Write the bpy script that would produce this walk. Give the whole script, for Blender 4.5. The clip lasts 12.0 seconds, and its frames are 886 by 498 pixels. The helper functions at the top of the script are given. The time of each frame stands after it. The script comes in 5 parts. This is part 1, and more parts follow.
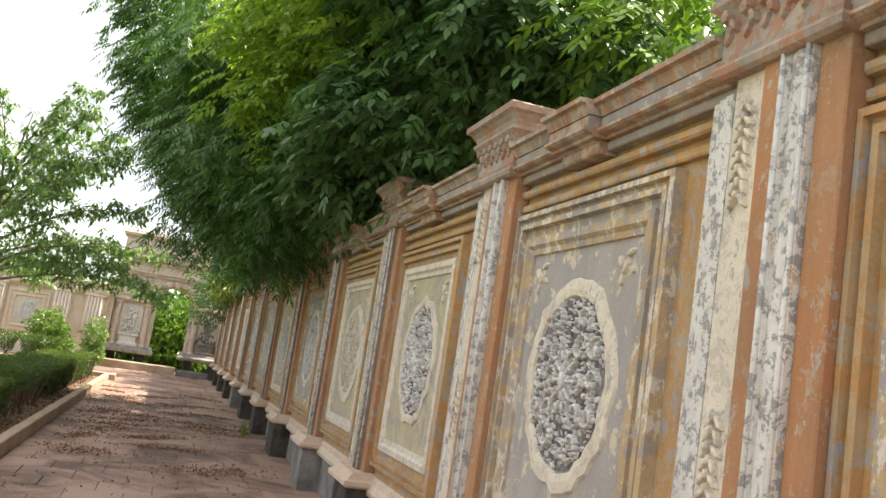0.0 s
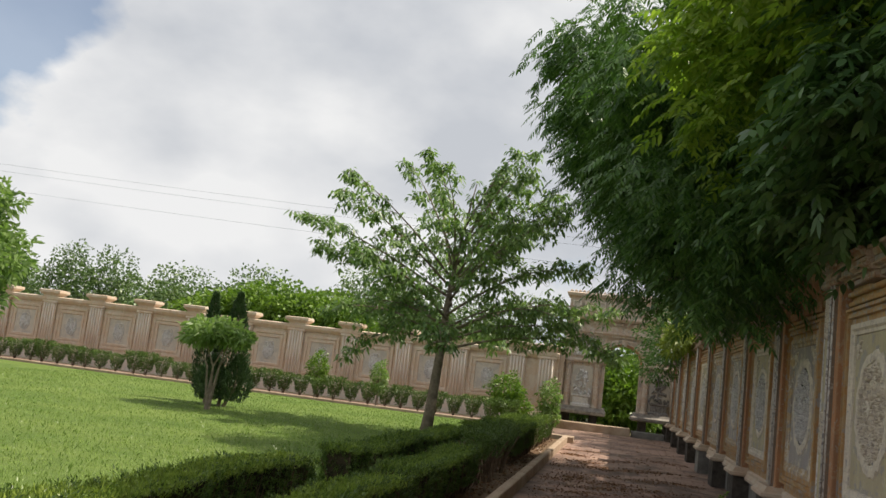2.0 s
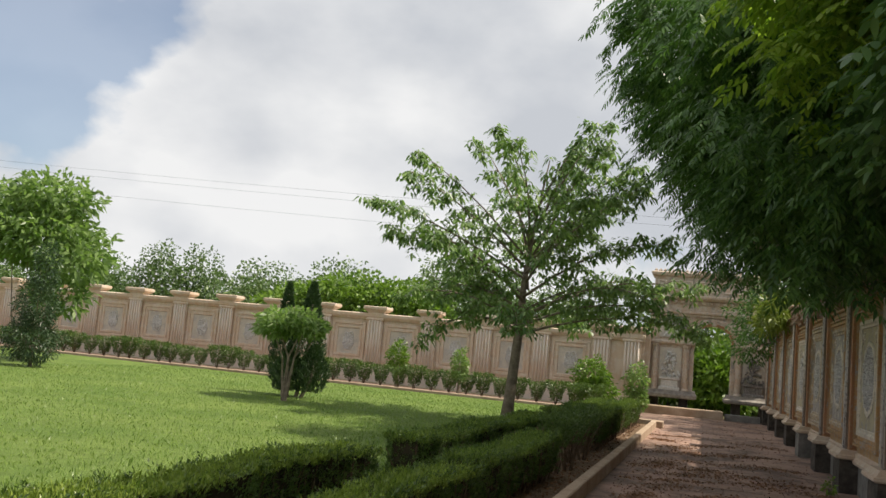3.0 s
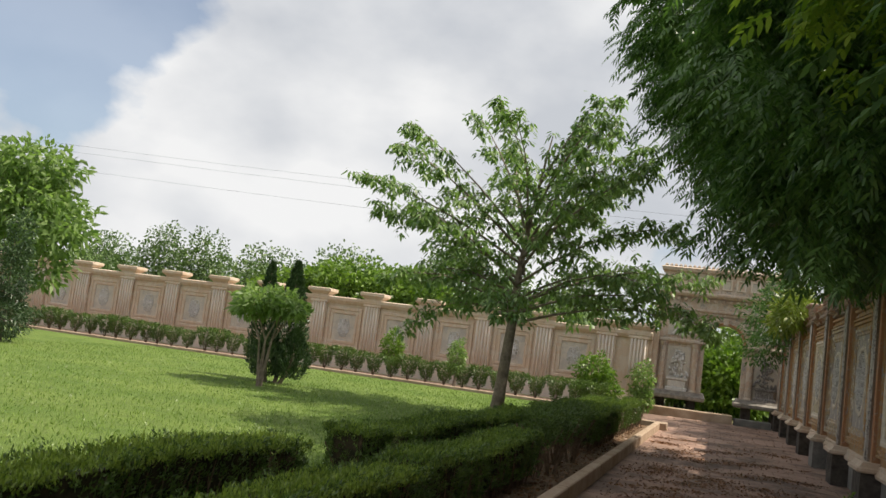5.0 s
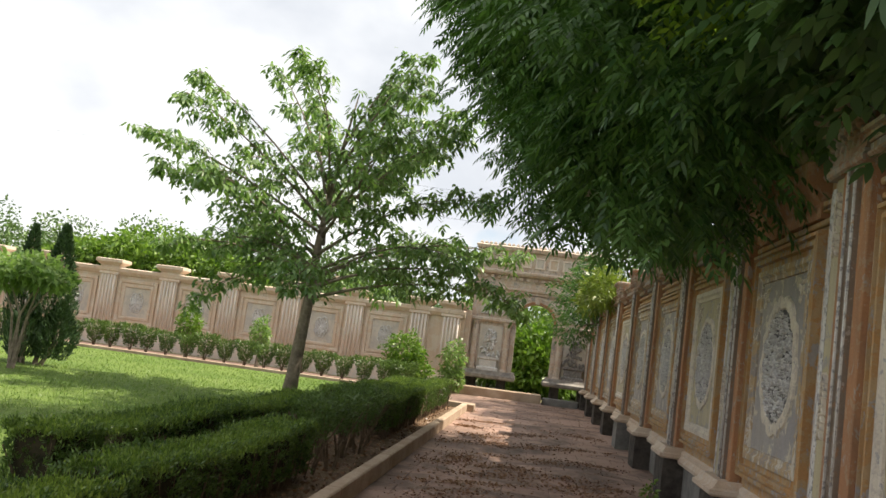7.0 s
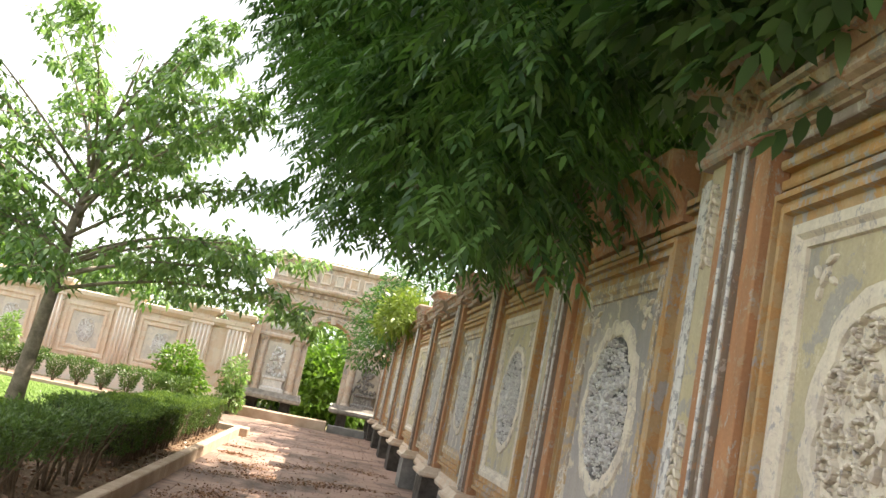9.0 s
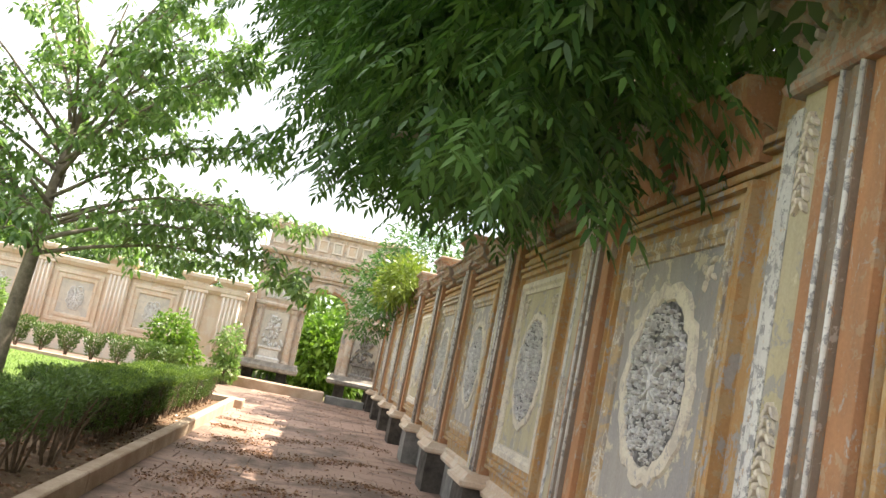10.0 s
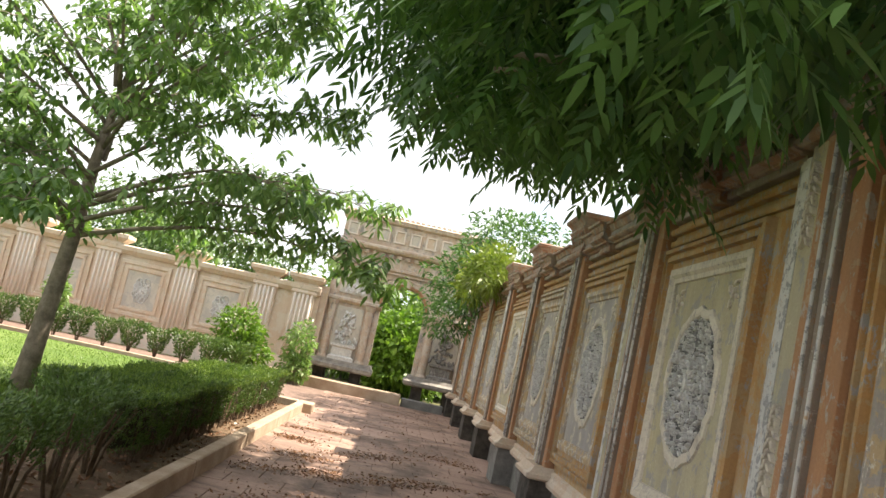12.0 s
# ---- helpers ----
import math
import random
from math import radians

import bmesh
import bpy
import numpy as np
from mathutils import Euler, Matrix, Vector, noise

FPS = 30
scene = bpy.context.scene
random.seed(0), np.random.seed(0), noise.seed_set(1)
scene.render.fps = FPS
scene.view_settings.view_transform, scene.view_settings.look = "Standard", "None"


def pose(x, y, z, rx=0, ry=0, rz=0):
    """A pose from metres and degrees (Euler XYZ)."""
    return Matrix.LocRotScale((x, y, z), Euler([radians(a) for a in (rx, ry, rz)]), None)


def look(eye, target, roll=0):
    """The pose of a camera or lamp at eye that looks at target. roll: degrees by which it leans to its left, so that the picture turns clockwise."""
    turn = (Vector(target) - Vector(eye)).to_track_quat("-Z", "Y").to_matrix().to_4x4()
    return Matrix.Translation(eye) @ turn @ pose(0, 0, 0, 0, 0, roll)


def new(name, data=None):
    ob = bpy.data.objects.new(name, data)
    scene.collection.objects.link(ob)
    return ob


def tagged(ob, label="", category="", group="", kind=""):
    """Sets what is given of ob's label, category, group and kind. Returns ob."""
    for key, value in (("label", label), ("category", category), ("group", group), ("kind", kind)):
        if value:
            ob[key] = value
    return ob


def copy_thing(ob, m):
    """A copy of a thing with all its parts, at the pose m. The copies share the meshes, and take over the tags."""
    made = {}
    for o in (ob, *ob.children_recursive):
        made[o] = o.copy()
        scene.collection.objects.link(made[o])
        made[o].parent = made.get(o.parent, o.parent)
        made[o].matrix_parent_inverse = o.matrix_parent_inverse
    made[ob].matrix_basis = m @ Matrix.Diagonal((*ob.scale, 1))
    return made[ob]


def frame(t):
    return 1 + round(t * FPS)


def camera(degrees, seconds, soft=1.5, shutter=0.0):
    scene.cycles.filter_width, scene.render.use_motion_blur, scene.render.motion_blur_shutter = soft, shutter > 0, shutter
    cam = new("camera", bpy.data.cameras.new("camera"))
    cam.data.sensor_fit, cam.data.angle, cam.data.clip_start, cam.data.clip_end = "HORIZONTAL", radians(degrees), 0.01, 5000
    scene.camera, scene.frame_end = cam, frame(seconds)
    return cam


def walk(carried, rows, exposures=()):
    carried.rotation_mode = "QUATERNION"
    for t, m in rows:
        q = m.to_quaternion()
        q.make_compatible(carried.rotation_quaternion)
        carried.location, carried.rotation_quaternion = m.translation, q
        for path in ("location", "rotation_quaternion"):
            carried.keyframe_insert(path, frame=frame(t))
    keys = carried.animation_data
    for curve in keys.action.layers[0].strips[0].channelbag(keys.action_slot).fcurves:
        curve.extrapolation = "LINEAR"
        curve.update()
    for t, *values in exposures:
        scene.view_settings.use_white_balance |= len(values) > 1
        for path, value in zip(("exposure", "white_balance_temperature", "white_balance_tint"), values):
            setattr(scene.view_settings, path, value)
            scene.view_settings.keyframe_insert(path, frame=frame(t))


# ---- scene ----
cam = camera(53.75, 12.0)
ROWS = [
    (0.0, 0.103, 0.019, 1.551, -17.66, 7.92, -8.54),
    (0.5, 0.066, 0.357, 1.555, -15.01, 9.10, -7.62),
    (1.0, 0.066, 0.729, 1.550, -9.98, 8.97, -7.52),
    (1.5, 0.018, 1.079, 1.549, 1.15, 8.59, -5.71),
    (2.0, -0.110, 1.407, 1.541, 10.86, 7.75, -6.73),
    (2.5, -0.099, 1.732, 1.514, 16.78, 7.24, -6.79),
    (3.0, -0.082, 2.095, 1.485, 16.47, 6.46, -5.20),
    (3.5, -0.075, 2.442, 1.445, 16.48, 5.88, -5.19),
    (5.5, 0.006, 3.865, 1.405, 16.66, 6.34, -8.21),
    (6.0, 0.011, 4.197, 1.402, 14.45, 6.95, -9.08),
    (6.5, 0.062, 4.583, 1.437, 11.87, 6.72, -8.73),
    (7.0, 0.130, 5.028, 1.431, 5.66, 6.17, -7.41),
    (7.5, 0.235, 5.437, 1.436, -0.83, 7.09, -7.66),
    (9.5, 0.314, 7.144, 1.417, -8.18, 10.30, -11.45),
    (10.0, 0.280, 7.524, 1.421, -8.04, 8.11, -11.41),
    (10.5, 0.227, 7.978, 1.427, -2.56, 6.53, -11.92),
    (11.0, 0.209, 8.443, 1.428, -2.29, 6.59, -11.96),
    (11.5, 0.215, 8.949, 1.447, -2.36, 6.73, -12.35),
    (12.0, 0.214, 9.438, 1.445, -3.18, 7.03, -12.26),
]
EXPOSURES = [(0.0, 1.5), (0.6, 1.3), (1.0, 1.1), (1.25, 0.8), (1.6, 0.26), (2.2, 0.28), (6.0, 0.36), (6.6, 0.52), (7.0, 0.8), (7.5, 1.32), (9.5, 1.9), (10.5, 2.02), (11.0, 2.1), (11.5, 2.0), (12.0, 1.46)]
walk(cam, [(t, pose(x, y, z, 90 + pitch, roll, yaw)) for t, x, y, z, yaw, pitch, roll in ROWS], EXPOSURES)

# ---- world and sun ----
SUN_AZ, SUN_EL = radians(10), radians(57)      # azimuth turned from +x towards +y
sun_way = Vector((math.cos(SUN_EL) * math.cos(SUN_AZ), math.cos(SUN_EL) * math.sin(SUN_AZ), math.sin(SUN_EL)))
world = bpy.data.worlds.new("world")
scene.world = world
world.use_nodes = True
wn, wl = world.node_tree.nodes, world.node_tree.links
wn.clear()
w_out, w_bg = wn.new("ShaderNodeOutputWorld"), wn.new("ShaderNodeBackground")
sky = wn.new("ShaderNodeTexSky")
sky.sky_type, sky.sun_disc, sky.sun_elevation = "NISHITA", False, SUN_EL
sky.sun_rotation = math.pi / 2 - SUN_AZ
w_co = wn.new("ShaderNodeTexCoord")
w_map = wn.new("ShaderNodeMapping")
w_map.inputs["Scale"].default_value = (1.0, 1.0, 1.7)
w_map.inputs["Location"].default_value = (0.35, 0.1, 0.4)
w_n = wn.new("ShaderNodeTexNoise")
w_n.inputs["Scale"].default_value, w_n.inputs["Detail"].default_value = 2.3, 8.0
w_n.inputs["Roughness"].default_value, w_n.inputs["Distortion"].default_value = 0.5, 0.15
w_r = wn.new("ShaderNodeValToRGB")
w_r.color_ramp.elements[0].position, w_r.color_ramp.elements[1].position = 0.375, 0.425
w_r.color_ramp.elements[0].color = (0.3, 0.3, 0.3, 1)      # thin haze in the gaps
clear = w_n.outputs["Fac"]          # the cloud cover breaks open in two directions
for way, lo, amount in (((-0.62, 0.70, 0.40), 0.962, 0.11), ((-0.13, 0.89, 0.44), 0.992, 0.07)):
    dot = wn.new("ShaderNodeVectorMath")
    dot.operation = "DOT_PRODUCT"
    dot.inputs[1].default_value = Vector(way).normalized()
    wl.new(w_co.outputs["Generated"], dot.inputs[0])
    rng_ = wn.new("ShaderNodeMapRange")
    rng_.inputs["From Min"].default_value, rng_.inputs["From Max"].default_value = lo, 1.0
    rng_.inputs["To Max"].default_value = amount
    wl.new(dot.outputs["Value"], rng_.inputs["Value"])
    sub = wn.new("ShaderNodeMath")
    sub.operation = "SUBTRACT"
    wl.new(clear, sub.inputs[0])
    wl.new(rng_.outputs["Result"], sub.inputs[1])
    clear = sub.outputs["Value"]
w_n2 = wn.new("ShaderNodeTexNoise")
w_n2.inputs["Scale"].default_value, w_n2.inputs["Detail"].default_value = 2.6, 6.0
w_n2.inputs["Roughness"].default_value = 0.5
w_warp = wn.new("ShaderNodeTexNoise")
w_warp.inputs["Scale"].default_value, w_warp.inputs["Detail"].default_value = 6.0, 5.0
w_add = wn.new("ShaderNodeVectorMath")
w_add.operation = "MULTIPLY_ADD"
w_add.inputs[1].default_value = (0.22, 0.22, 0.22)
w_vor = wn.new("ShaderNodeTexVoronoi")
w_vor.feature = "SMOOTH_F1"
w_vor.inputs["Scale"].default_value = 5.5
w_bil = wn.new("ShaderNodeMath")
w_bil.operation = "MULTIPLY_ADD"
w_bil.inputs[1].default_value = -0.32
w_r2 = wn.new("ShaderNodeValToRGB")
w_r2.color_ramp.elements[0].position, w_r2.color_ramp.elements[1].position = 0.2, 0.43
w_r2.color_ramp.elements[0].color, w_r2.color_ramp.elements[1].color = (4.7, 4.9, 5.25, 1), (7.2, 7.2, 7.2, 1)
w_mix = wn.new("ShaderNodeMix")
w_mix.data_type = "RGBA"
wl.new(w_co.outputs["Generated"], w_map.inputs["Vector"])
wl.new(w_map.outputs["Vector"], w_n.inputs["Vector"])
wl.new(w_map.outputs["Vector"], w_n2.inputs["Vector"])
wl.new(w_map.outputs["Vector"], w_warp.inputs["Vector"])
wl.new(w_warp.outputs["Color"], w_add.inputs[0])
wl.new(w_map.outputs["Vector"], w_add.inputs[2])
wl.new(w_add.outputs["Vector"], w_vor.inputs["Vector"])
wl.new(w_vor.outputs["Distance"], w_bil.inputs[0])
wl.new(w_n2.outputs["Fac"], w_bil.inputs[2])
wl.new(clear, w_r.inputs["Fac"])
wl.new(w_bil.outputs["Value"], w_r2.inputs["Fac"])
wl.new(w_r.outputs["Color"], w_mix.inputs["Factor"])
wl.new(sky.outputs["Color"], w_mix.inputs["A"])
wl.new(w_r2.outputs["Color"], w_mix.inputs["B"])
wl.new(w_mix.outputs["Result"], w_bg.inputs["Color"])
w_bg.inputs["Strength"].default_value = 0.1
wl.new(w_bg.outputs["Background"], w_out.inputs["Surface"])

sun = new("sun", bpy.data.lights.new("sun", "SUN"))
sun.data.energy, sun.data.angle, sun.data.color = 5.0, radians(0.8), (1.0, 0.9, 0.76)
sun.matrix_world = look(sun_way * 40, (0, 0, 0))


# ---- materials ----
def material(name, rough=0.9):
    m = bpy.data.materials.new(name)
    m.use_nodes = True
    n = m.node_tree.nodes
    b = n["Principled BSDF"]
    b.inputs["Roughness"].default_value = rough
    b.inputs["Specular IOR Level"].default_value = 0.25
    return m, n, m.node_tree.links, b


def noise_node(n, l, scale, detail=5.0, rough=0.6, stretch=None, dist=0.0):
    geo = n.new("ShaderNodeNewGeometry")
    t = n.new("ShaderNodeTexNoise")
    t.inputs["Scale"].default_value, t.inputs["Detail"].default_value = scale, detail
    t.inputs["Roughness"].default_value, t.inputs["Distortion"].default_value = rough, dist
    if stretch:
        mp = n.new("ShaderNodeMapping")
        mp.inputs["Scale"].default_value = stretch
        l.new(geo.outputs["Position"], mp.inputs["Vector"])
        l.new(mp.outputs["Vector"], t.inputs["Vector"])
    else:
        l.new(geo.outputs["Position"], t.inputs["Vector"])
    return t.outputs["Fac"]


def ramp(n, l, fac, stops):
    r = n.new("ShaderNodeValToRGB")
    e = r.color_ramp.elements
    while len(e) < len(stops):
        e.new(0.5)
    for el, (pos, col) in zip(e, stops):
        el.position = pos
        el.color = (*col, 1) if isinstance(col, tuple) else (col, col, col, 1)
    l.new(fac, r.inputs["Fac"])
    return r.outputs["Color"]


def mix(n, l, fac, a, b, mode="MIX"):
    x = n.new("ShaderNodeMix")
    x.data_type, x.blend_type = "RGBA", mode
    for sock, v in (("Factor", fac), ("A", a), ("B", b)):
        if isinstance(v, (int, float)):
            x.inputs[sock].default_value = v
        elif isinstance(v, tuple):
            x.inputs[sock].default_value = (*v, 1)
        else:
            l.new(v, x.inputs[sock])
    return x.outputs["Result"]


def bump(n, l, b, height, strength=0.3, dist=0.02):
    k = n.new("ShaderNodeBump")
    k.inputs["Strength"].default_value, k.inputs["Distance"].default_value = strength, dist
    l.new(height, k.inputs["Height"])
    l.new(k.outputs["Normal"], b.inputs["Normal"])


def peeling(name, top, under, bare, amount=0.5, bare_amount=0.36, grime=0.5, scale=5.0):
    """Old limewash: a top coat flaked off to an undercoat, with bare render and rain streaks."""
    m, n, l, b = material(name, 0.92)
    big = noise_node(n, l, scale * 1.5, 12, 0.74, dist=0.3)
    edge = ramp(n, l, big, [(1 - amount - 0.008, 0.0), (1 - amount + 0.008, 1.0)])
    c = mix(n, l, edge, top, under)
    tone = noise_node(n, l, 1.3, 5, 0.6)
    c = mix(n, l, ramp(n, l, tone, [(0.3, 0.0), (0.7, 0.4)]), c, under)
    second = noise_node(n, l, scale * 2.3, 12, 0.76, (1, 1, 0.55), 0.3)
    c = mix(n, l, ramp(n, l, second, [(bare_amount - 0.012, 1.0), (bare_amount + 0.004, 0.0)]), c, bare)
    streak = noise_node(n, l, 2.0, 7, 0.65, (3, 3, 0.6), 0.5)
    c = mix(n, l, ramp(n, l, streak, [(0.38, 0.0), (0.75, grime)]), c, (0.13, 0.1, 0.08))
    fine = noise_node(n, l, 60, 4, 0.7)
    c = mix(n, l, 0.25, c, ramp(n, l, fine, [(0.3, 0.25), (0.7, 0.9)]), "MULTIPLY")
    l.new(c, b.inputs["Base Color"])
    bump(n, l, b, mix(n, l, 0.4, mix(n, l, 0.5, edge, second), fine), 0.5, 0.006)
    return m


def leafy(name, dark, light, glow=0.35, patch_scale=1.3, patch_amount=0.5):
    m, n, l, b = material(name, 0.4)
    b.inputs["Specular IOR Level"].default_value = 0.45
    geo = n.new("ShaderNodeNewGeometry")
    c = ramp(n, l, geo.outputs["Random Per Island"], [(0.0, dark), (0.6, tuple((a + d) / 2 for a, d in zip(dark, light))), (1.0, light)])
    patch = noise_node(n, l, patch_scale, 3)
    c = mix(n, l, ramp(n, l, patch, [(0.4, 0.0), (0.68, patch_amount)]), c, light)
    l.new(c, b.inputs["Base Color"])
    tr = n.new("ShaderNodeBsdfTranslucent")
    l.new(mix(n, l, 1.0, c, (0.85, 1.0, 0.5), "MULTIPLY"), tr.inputs["Color"])
    ms = n.new("ShaderNodeMixShader")
    ms.inputs["Fac"].default_value = glow
    l.new(b.outputs["BSDF"], ms.inputs[1])
    l.new(tr.outputs["BSDF"], ms.inputs[2])
    l.new(ms.outputs["Shader"], n["Material Output"].inputs["Surface"])
    return m


def mottled(name, a, b_col, scale=4.0, rough=0.95, fine_scale=50.0, strength=0.4, dist=0.02):
    m, n, l, b = material(name, rough)
    big = noise_node(n, l, scale, 7, 0.65)
    fine = noise_node(n, l, fine_scale, 5, 0.7)
    c = mix(n, l, ramp(n, l, big, [(0.35, 0.0), (0.65, 1.0)]), a, b_col)
    c = mix(n, l, 0.4, c, ramp(n, l, fine, [(0.25, 0.2), (0.75, 1.0)]), "MULTIPLY")
    l.new(c, b.inputs["Base Color"])
    bump(n, l, b, mix(n, l, 0.5, big, fine), strength, dist)
    return m


OCHRE = peeling("ochre_limewash", (0.50, 0.275, 0.105), (0.49, 0.345, 0.19), (0.40, 0.38, 0.365), 0.50, 0.45, 0.45)
RUST = peeling("rust_limewash", (0.44, 0.21, 0.10), (0.47, 0.31, 0.19), (0.46, 0.41, 0.36), 0.44, 0.42, 0.5, 6.0)
GREY_PANEL = peeling("grey_panel_paint", (0.33, 0.315, 0.32), (0.62, 0.55, 0.42), (0.42, 0.36, 0.28), 0.43, 0.39, 0.3, 4.0)
CORNICE = peeling("weathered_cornice", (0.40, 0.22, 0.13), (0.50, 0.40, 0.32), (0.34, 0.31, 0.29), 0.50, 0.46, 0.5, 4.0)
FASCIA = peeling("grey_fascia_paint", (0.34, 0.325, 0.32), (0.44, 0.30, 0.19), (0.52, 0.49, 0.45), 0.42, 0.42, 0.45, 6.0)
CAPITAL = peeling("pink_capital_paint", (0.40, 0.205, 0.13), (0.42, 0.34, 0.28), (0.36, 0.33, 0.30), 0.5, 0.47, 0.55, 6.0)
# grey plaster with dark patches painted as shadows between the carved lumps
CARVING_SHADE = mottled("shade_in_carving", (0.05, 0.047, 0.047), (0.27, 0.26, 0.255), 22.0)
FRAME_GREY = peeling("grey_frame_paint", (0.34, 0.315, 0.30), (0.50, 0.37, 0.22), (0.66, 0.60, 0.5), 0.50, 0.46, 0.3, 5.0)
TAN_PANEL = peeling("tan_panel_paint", (0.52, 0.45, 0.28), (0.38, 0.36, 0.32), (0.58, 0.52, 0.38), 0.46, 0.42, 0.25, 4.0)
CREAM = peeling("cream_plaster", (0.72, 0.65, 0.53), (0.56, 0.50, 0.43), (0.40, 0.38, 0.37), 0.46, 0.42, 0.2, 9.0)
WHITEWASH = peeling("flaked_whitewash", (0.74, 0.72, 0.68), (0.34, 0.33, 0.33), (0.55, 0.40, 0.26), 0.47, 0.40, 0.2, 11.0)
CHANNEL = peeling("grey_channel_paint", (0.21, 0.16, 0.12), (0.43, 0.38, 0.33), (0.32, 0.19, 0.11), 0.40, 0.43, 0.3, 13.0)
RELIEF = peeling("carved_grey_plaster", (0.56, 0.55, 0.55), (0.76, 0.74, 0.70), (0.22, 0.21, 0.21), 0.48, 0.40, 0.2, 16.0)
DARK_RELIEF = peeling("dark_carved_plaster", (0.22, 0.205, 0.20), (0.42, 0.40, 0.37), (0.1, 0.095, 0.09), 0.45, 0.45, 0.4, 12.0)
FADED = peeling("faded_pink_wash", (0.63, 0.48, 0.355), (0.66, 0.56, 0.45), (0.46, 0.38, 0.31), 0.48, 0.38, 0.2, 2.0)
FADED_PALE = peeling("pale_pink_wash", (0.74, 0.62, 0.52), (0.68, 0.62, 0.55), (0.50, 0.42, 0.36), 0.48, 0.36, 0.15, 3.0)
FADED_PANEL = peeling("faded_panel_paint", (0.62, 0.56, 0.47), (0.52, 0.48, 0.43), (0.46, 0.42, 0.38), 0.48, 0.38, 0.2, 2.5)
GATE_WASH = peeling("gate_limewash", (0.55, 0.41, 0.305), (0.60, 0.51, 0.42), (0.36, 0.33, 0.3), 0.5, 0.43, 0.35, 3.0)
STONE_DARK = mottled("dark_concrete", (0.035, 0.031, 0.027), (0.12, 0.105, 0.09), 5.0)
STONE_GREY = mottled("weathered_concrete", (0.16, 0.155, 0.145), (0.30, 0.29, 0.27), 4.0)
PALE_STONE = mottled("weathered_pale_stone", (0.22, 0.20, 0.18), (0.44, 0.40, 0.35), 5.0)
KERB = mottled("pinkish_kerb_concrete", (0.40, 0.29, 0.20), (0.55, 0.43, 0.32), 3.0)
SOIL = mottled("bare_garden_soil", (0.16, 0.10, 0.06), (0.26, 0.18, 0.11), 5.0, 1.0, 40, 0.9, 0.05)
GROUND = mottled("open_ground", (0.10, 0.12, 0.04), (0.2, 0.17, 0.09), 0.4, 1.0, 9, 0.5, 0.05)
BARK = mottled("grey_brown_bark", (0.17, 0.14, 0.105), (0.33, 0.275, 0.215), 9.0, 0.95, 60, 0.8, 0.02)
TWIG = mottled("dry_twigs", (0.10, 0.07, 0.045), (0.22, 0.155, 0.10), 12.0)
CABLE = mottled("cable_rubber", (0.05, 0.05, 0.055), (0.1, 0.1, 0.11), 8.0)
DARK_BROAD = leafy("dark_broad_leaves", (0.035, 0.085, 0.035), (0.12, 0.21, 0.07), 0.35, 0.9, 0.4)
NEEM = leafy("neem_leaves", (0.03, 0.08, 0.027), (0.135, 0.24, 0.065), 0.38, 0.9, 0.6)
BRIGHT = leafy("sunlit_leaves", (0.06, 0.13, 0.02), (0.22, 0.34, 0.05), 0.4)
# sunlight painted into the leaves: brighter, yellower and more translucent
SUNLIT = leafy("sun_painted_leaves", (0.13, 0.23, 0.03), (0.36, 0.46, 0.08), 0.55)
GLOSSY = leafy("broad_leaves", (0.11, 0.19, 0.065), (0.31, 0.42, 0.15), 0.52)
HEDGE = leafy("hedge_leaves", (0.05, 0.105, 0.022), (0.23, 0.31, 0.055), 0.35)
YOUNG_LEAF = leafy("young_tree_leaves", (0.085, 0.165, 0.06), (0.27, 0.38, 0.135), 0.42)
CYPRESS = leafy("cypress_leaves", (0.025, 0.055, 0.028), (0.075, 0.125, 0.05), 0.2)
# lighter copy of the hedge green, with sunlight put into the colour
SUNLIT_HEDGE = leafy("sunlit_hedge_leaves", (0.085, 0.15, 0.028), (0.32, 0.40, 0.075), 0.38)
# painted shade on the hedge sides; plain leaf green on the bushes
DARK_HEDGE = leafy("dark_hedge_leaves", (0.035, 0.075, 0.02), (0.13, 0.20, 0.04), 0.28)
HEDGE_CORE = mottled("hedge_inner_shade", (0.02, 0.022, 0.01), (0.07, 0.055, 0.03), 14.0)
GRASS = leafy("lawn_blades", (0.12, 0.205, 0.04), (0.24, 0.33, 0.08), 0.3)
FAR_LEAF = leafy("distant_leaves", (0.06, 0.12, 0.04), (0.17, 0.25, 0.08), 0.25)
YELLOW_LEAF = leafy("yellow_green_leaves", (0.11, 0.16, 0.025), (0.25, 0.30, 0.055), 0.4)


def lawn_material():
    m, n, l, b = material("lawn_turf", 0.95)
    big = noise_node(n, l, 0.5, 5, 0.6)
    mid = noise_node(n, l, 6, 6, 0.7)
    fine = noise_node(n, l, 45, 4, 0.7)
    c = mix(n, l, ramp(n, l, big, [(0.35, 0.0), (0.65, 1.0)]), (0.135, 0.22, 0.04), (0.21, 0.295, 0.065))
    c = mix(n, l, 0.5, c, ramp(n, l, mid, [(0.3, 0.35), (0.7, 1.0)]), "MULTIPLY")
    c = mix(n, l, 0.4, c, ramp(n, l, fine, [(0.3, 0.3), (0.7, 1.0)]), "MULTIPLY")
    l.new(c, b.inputs["Base Color"])
    bump(n, l, b, mix(n, l, 0.5, mid, fine), 0.9, 0.06)
    return m


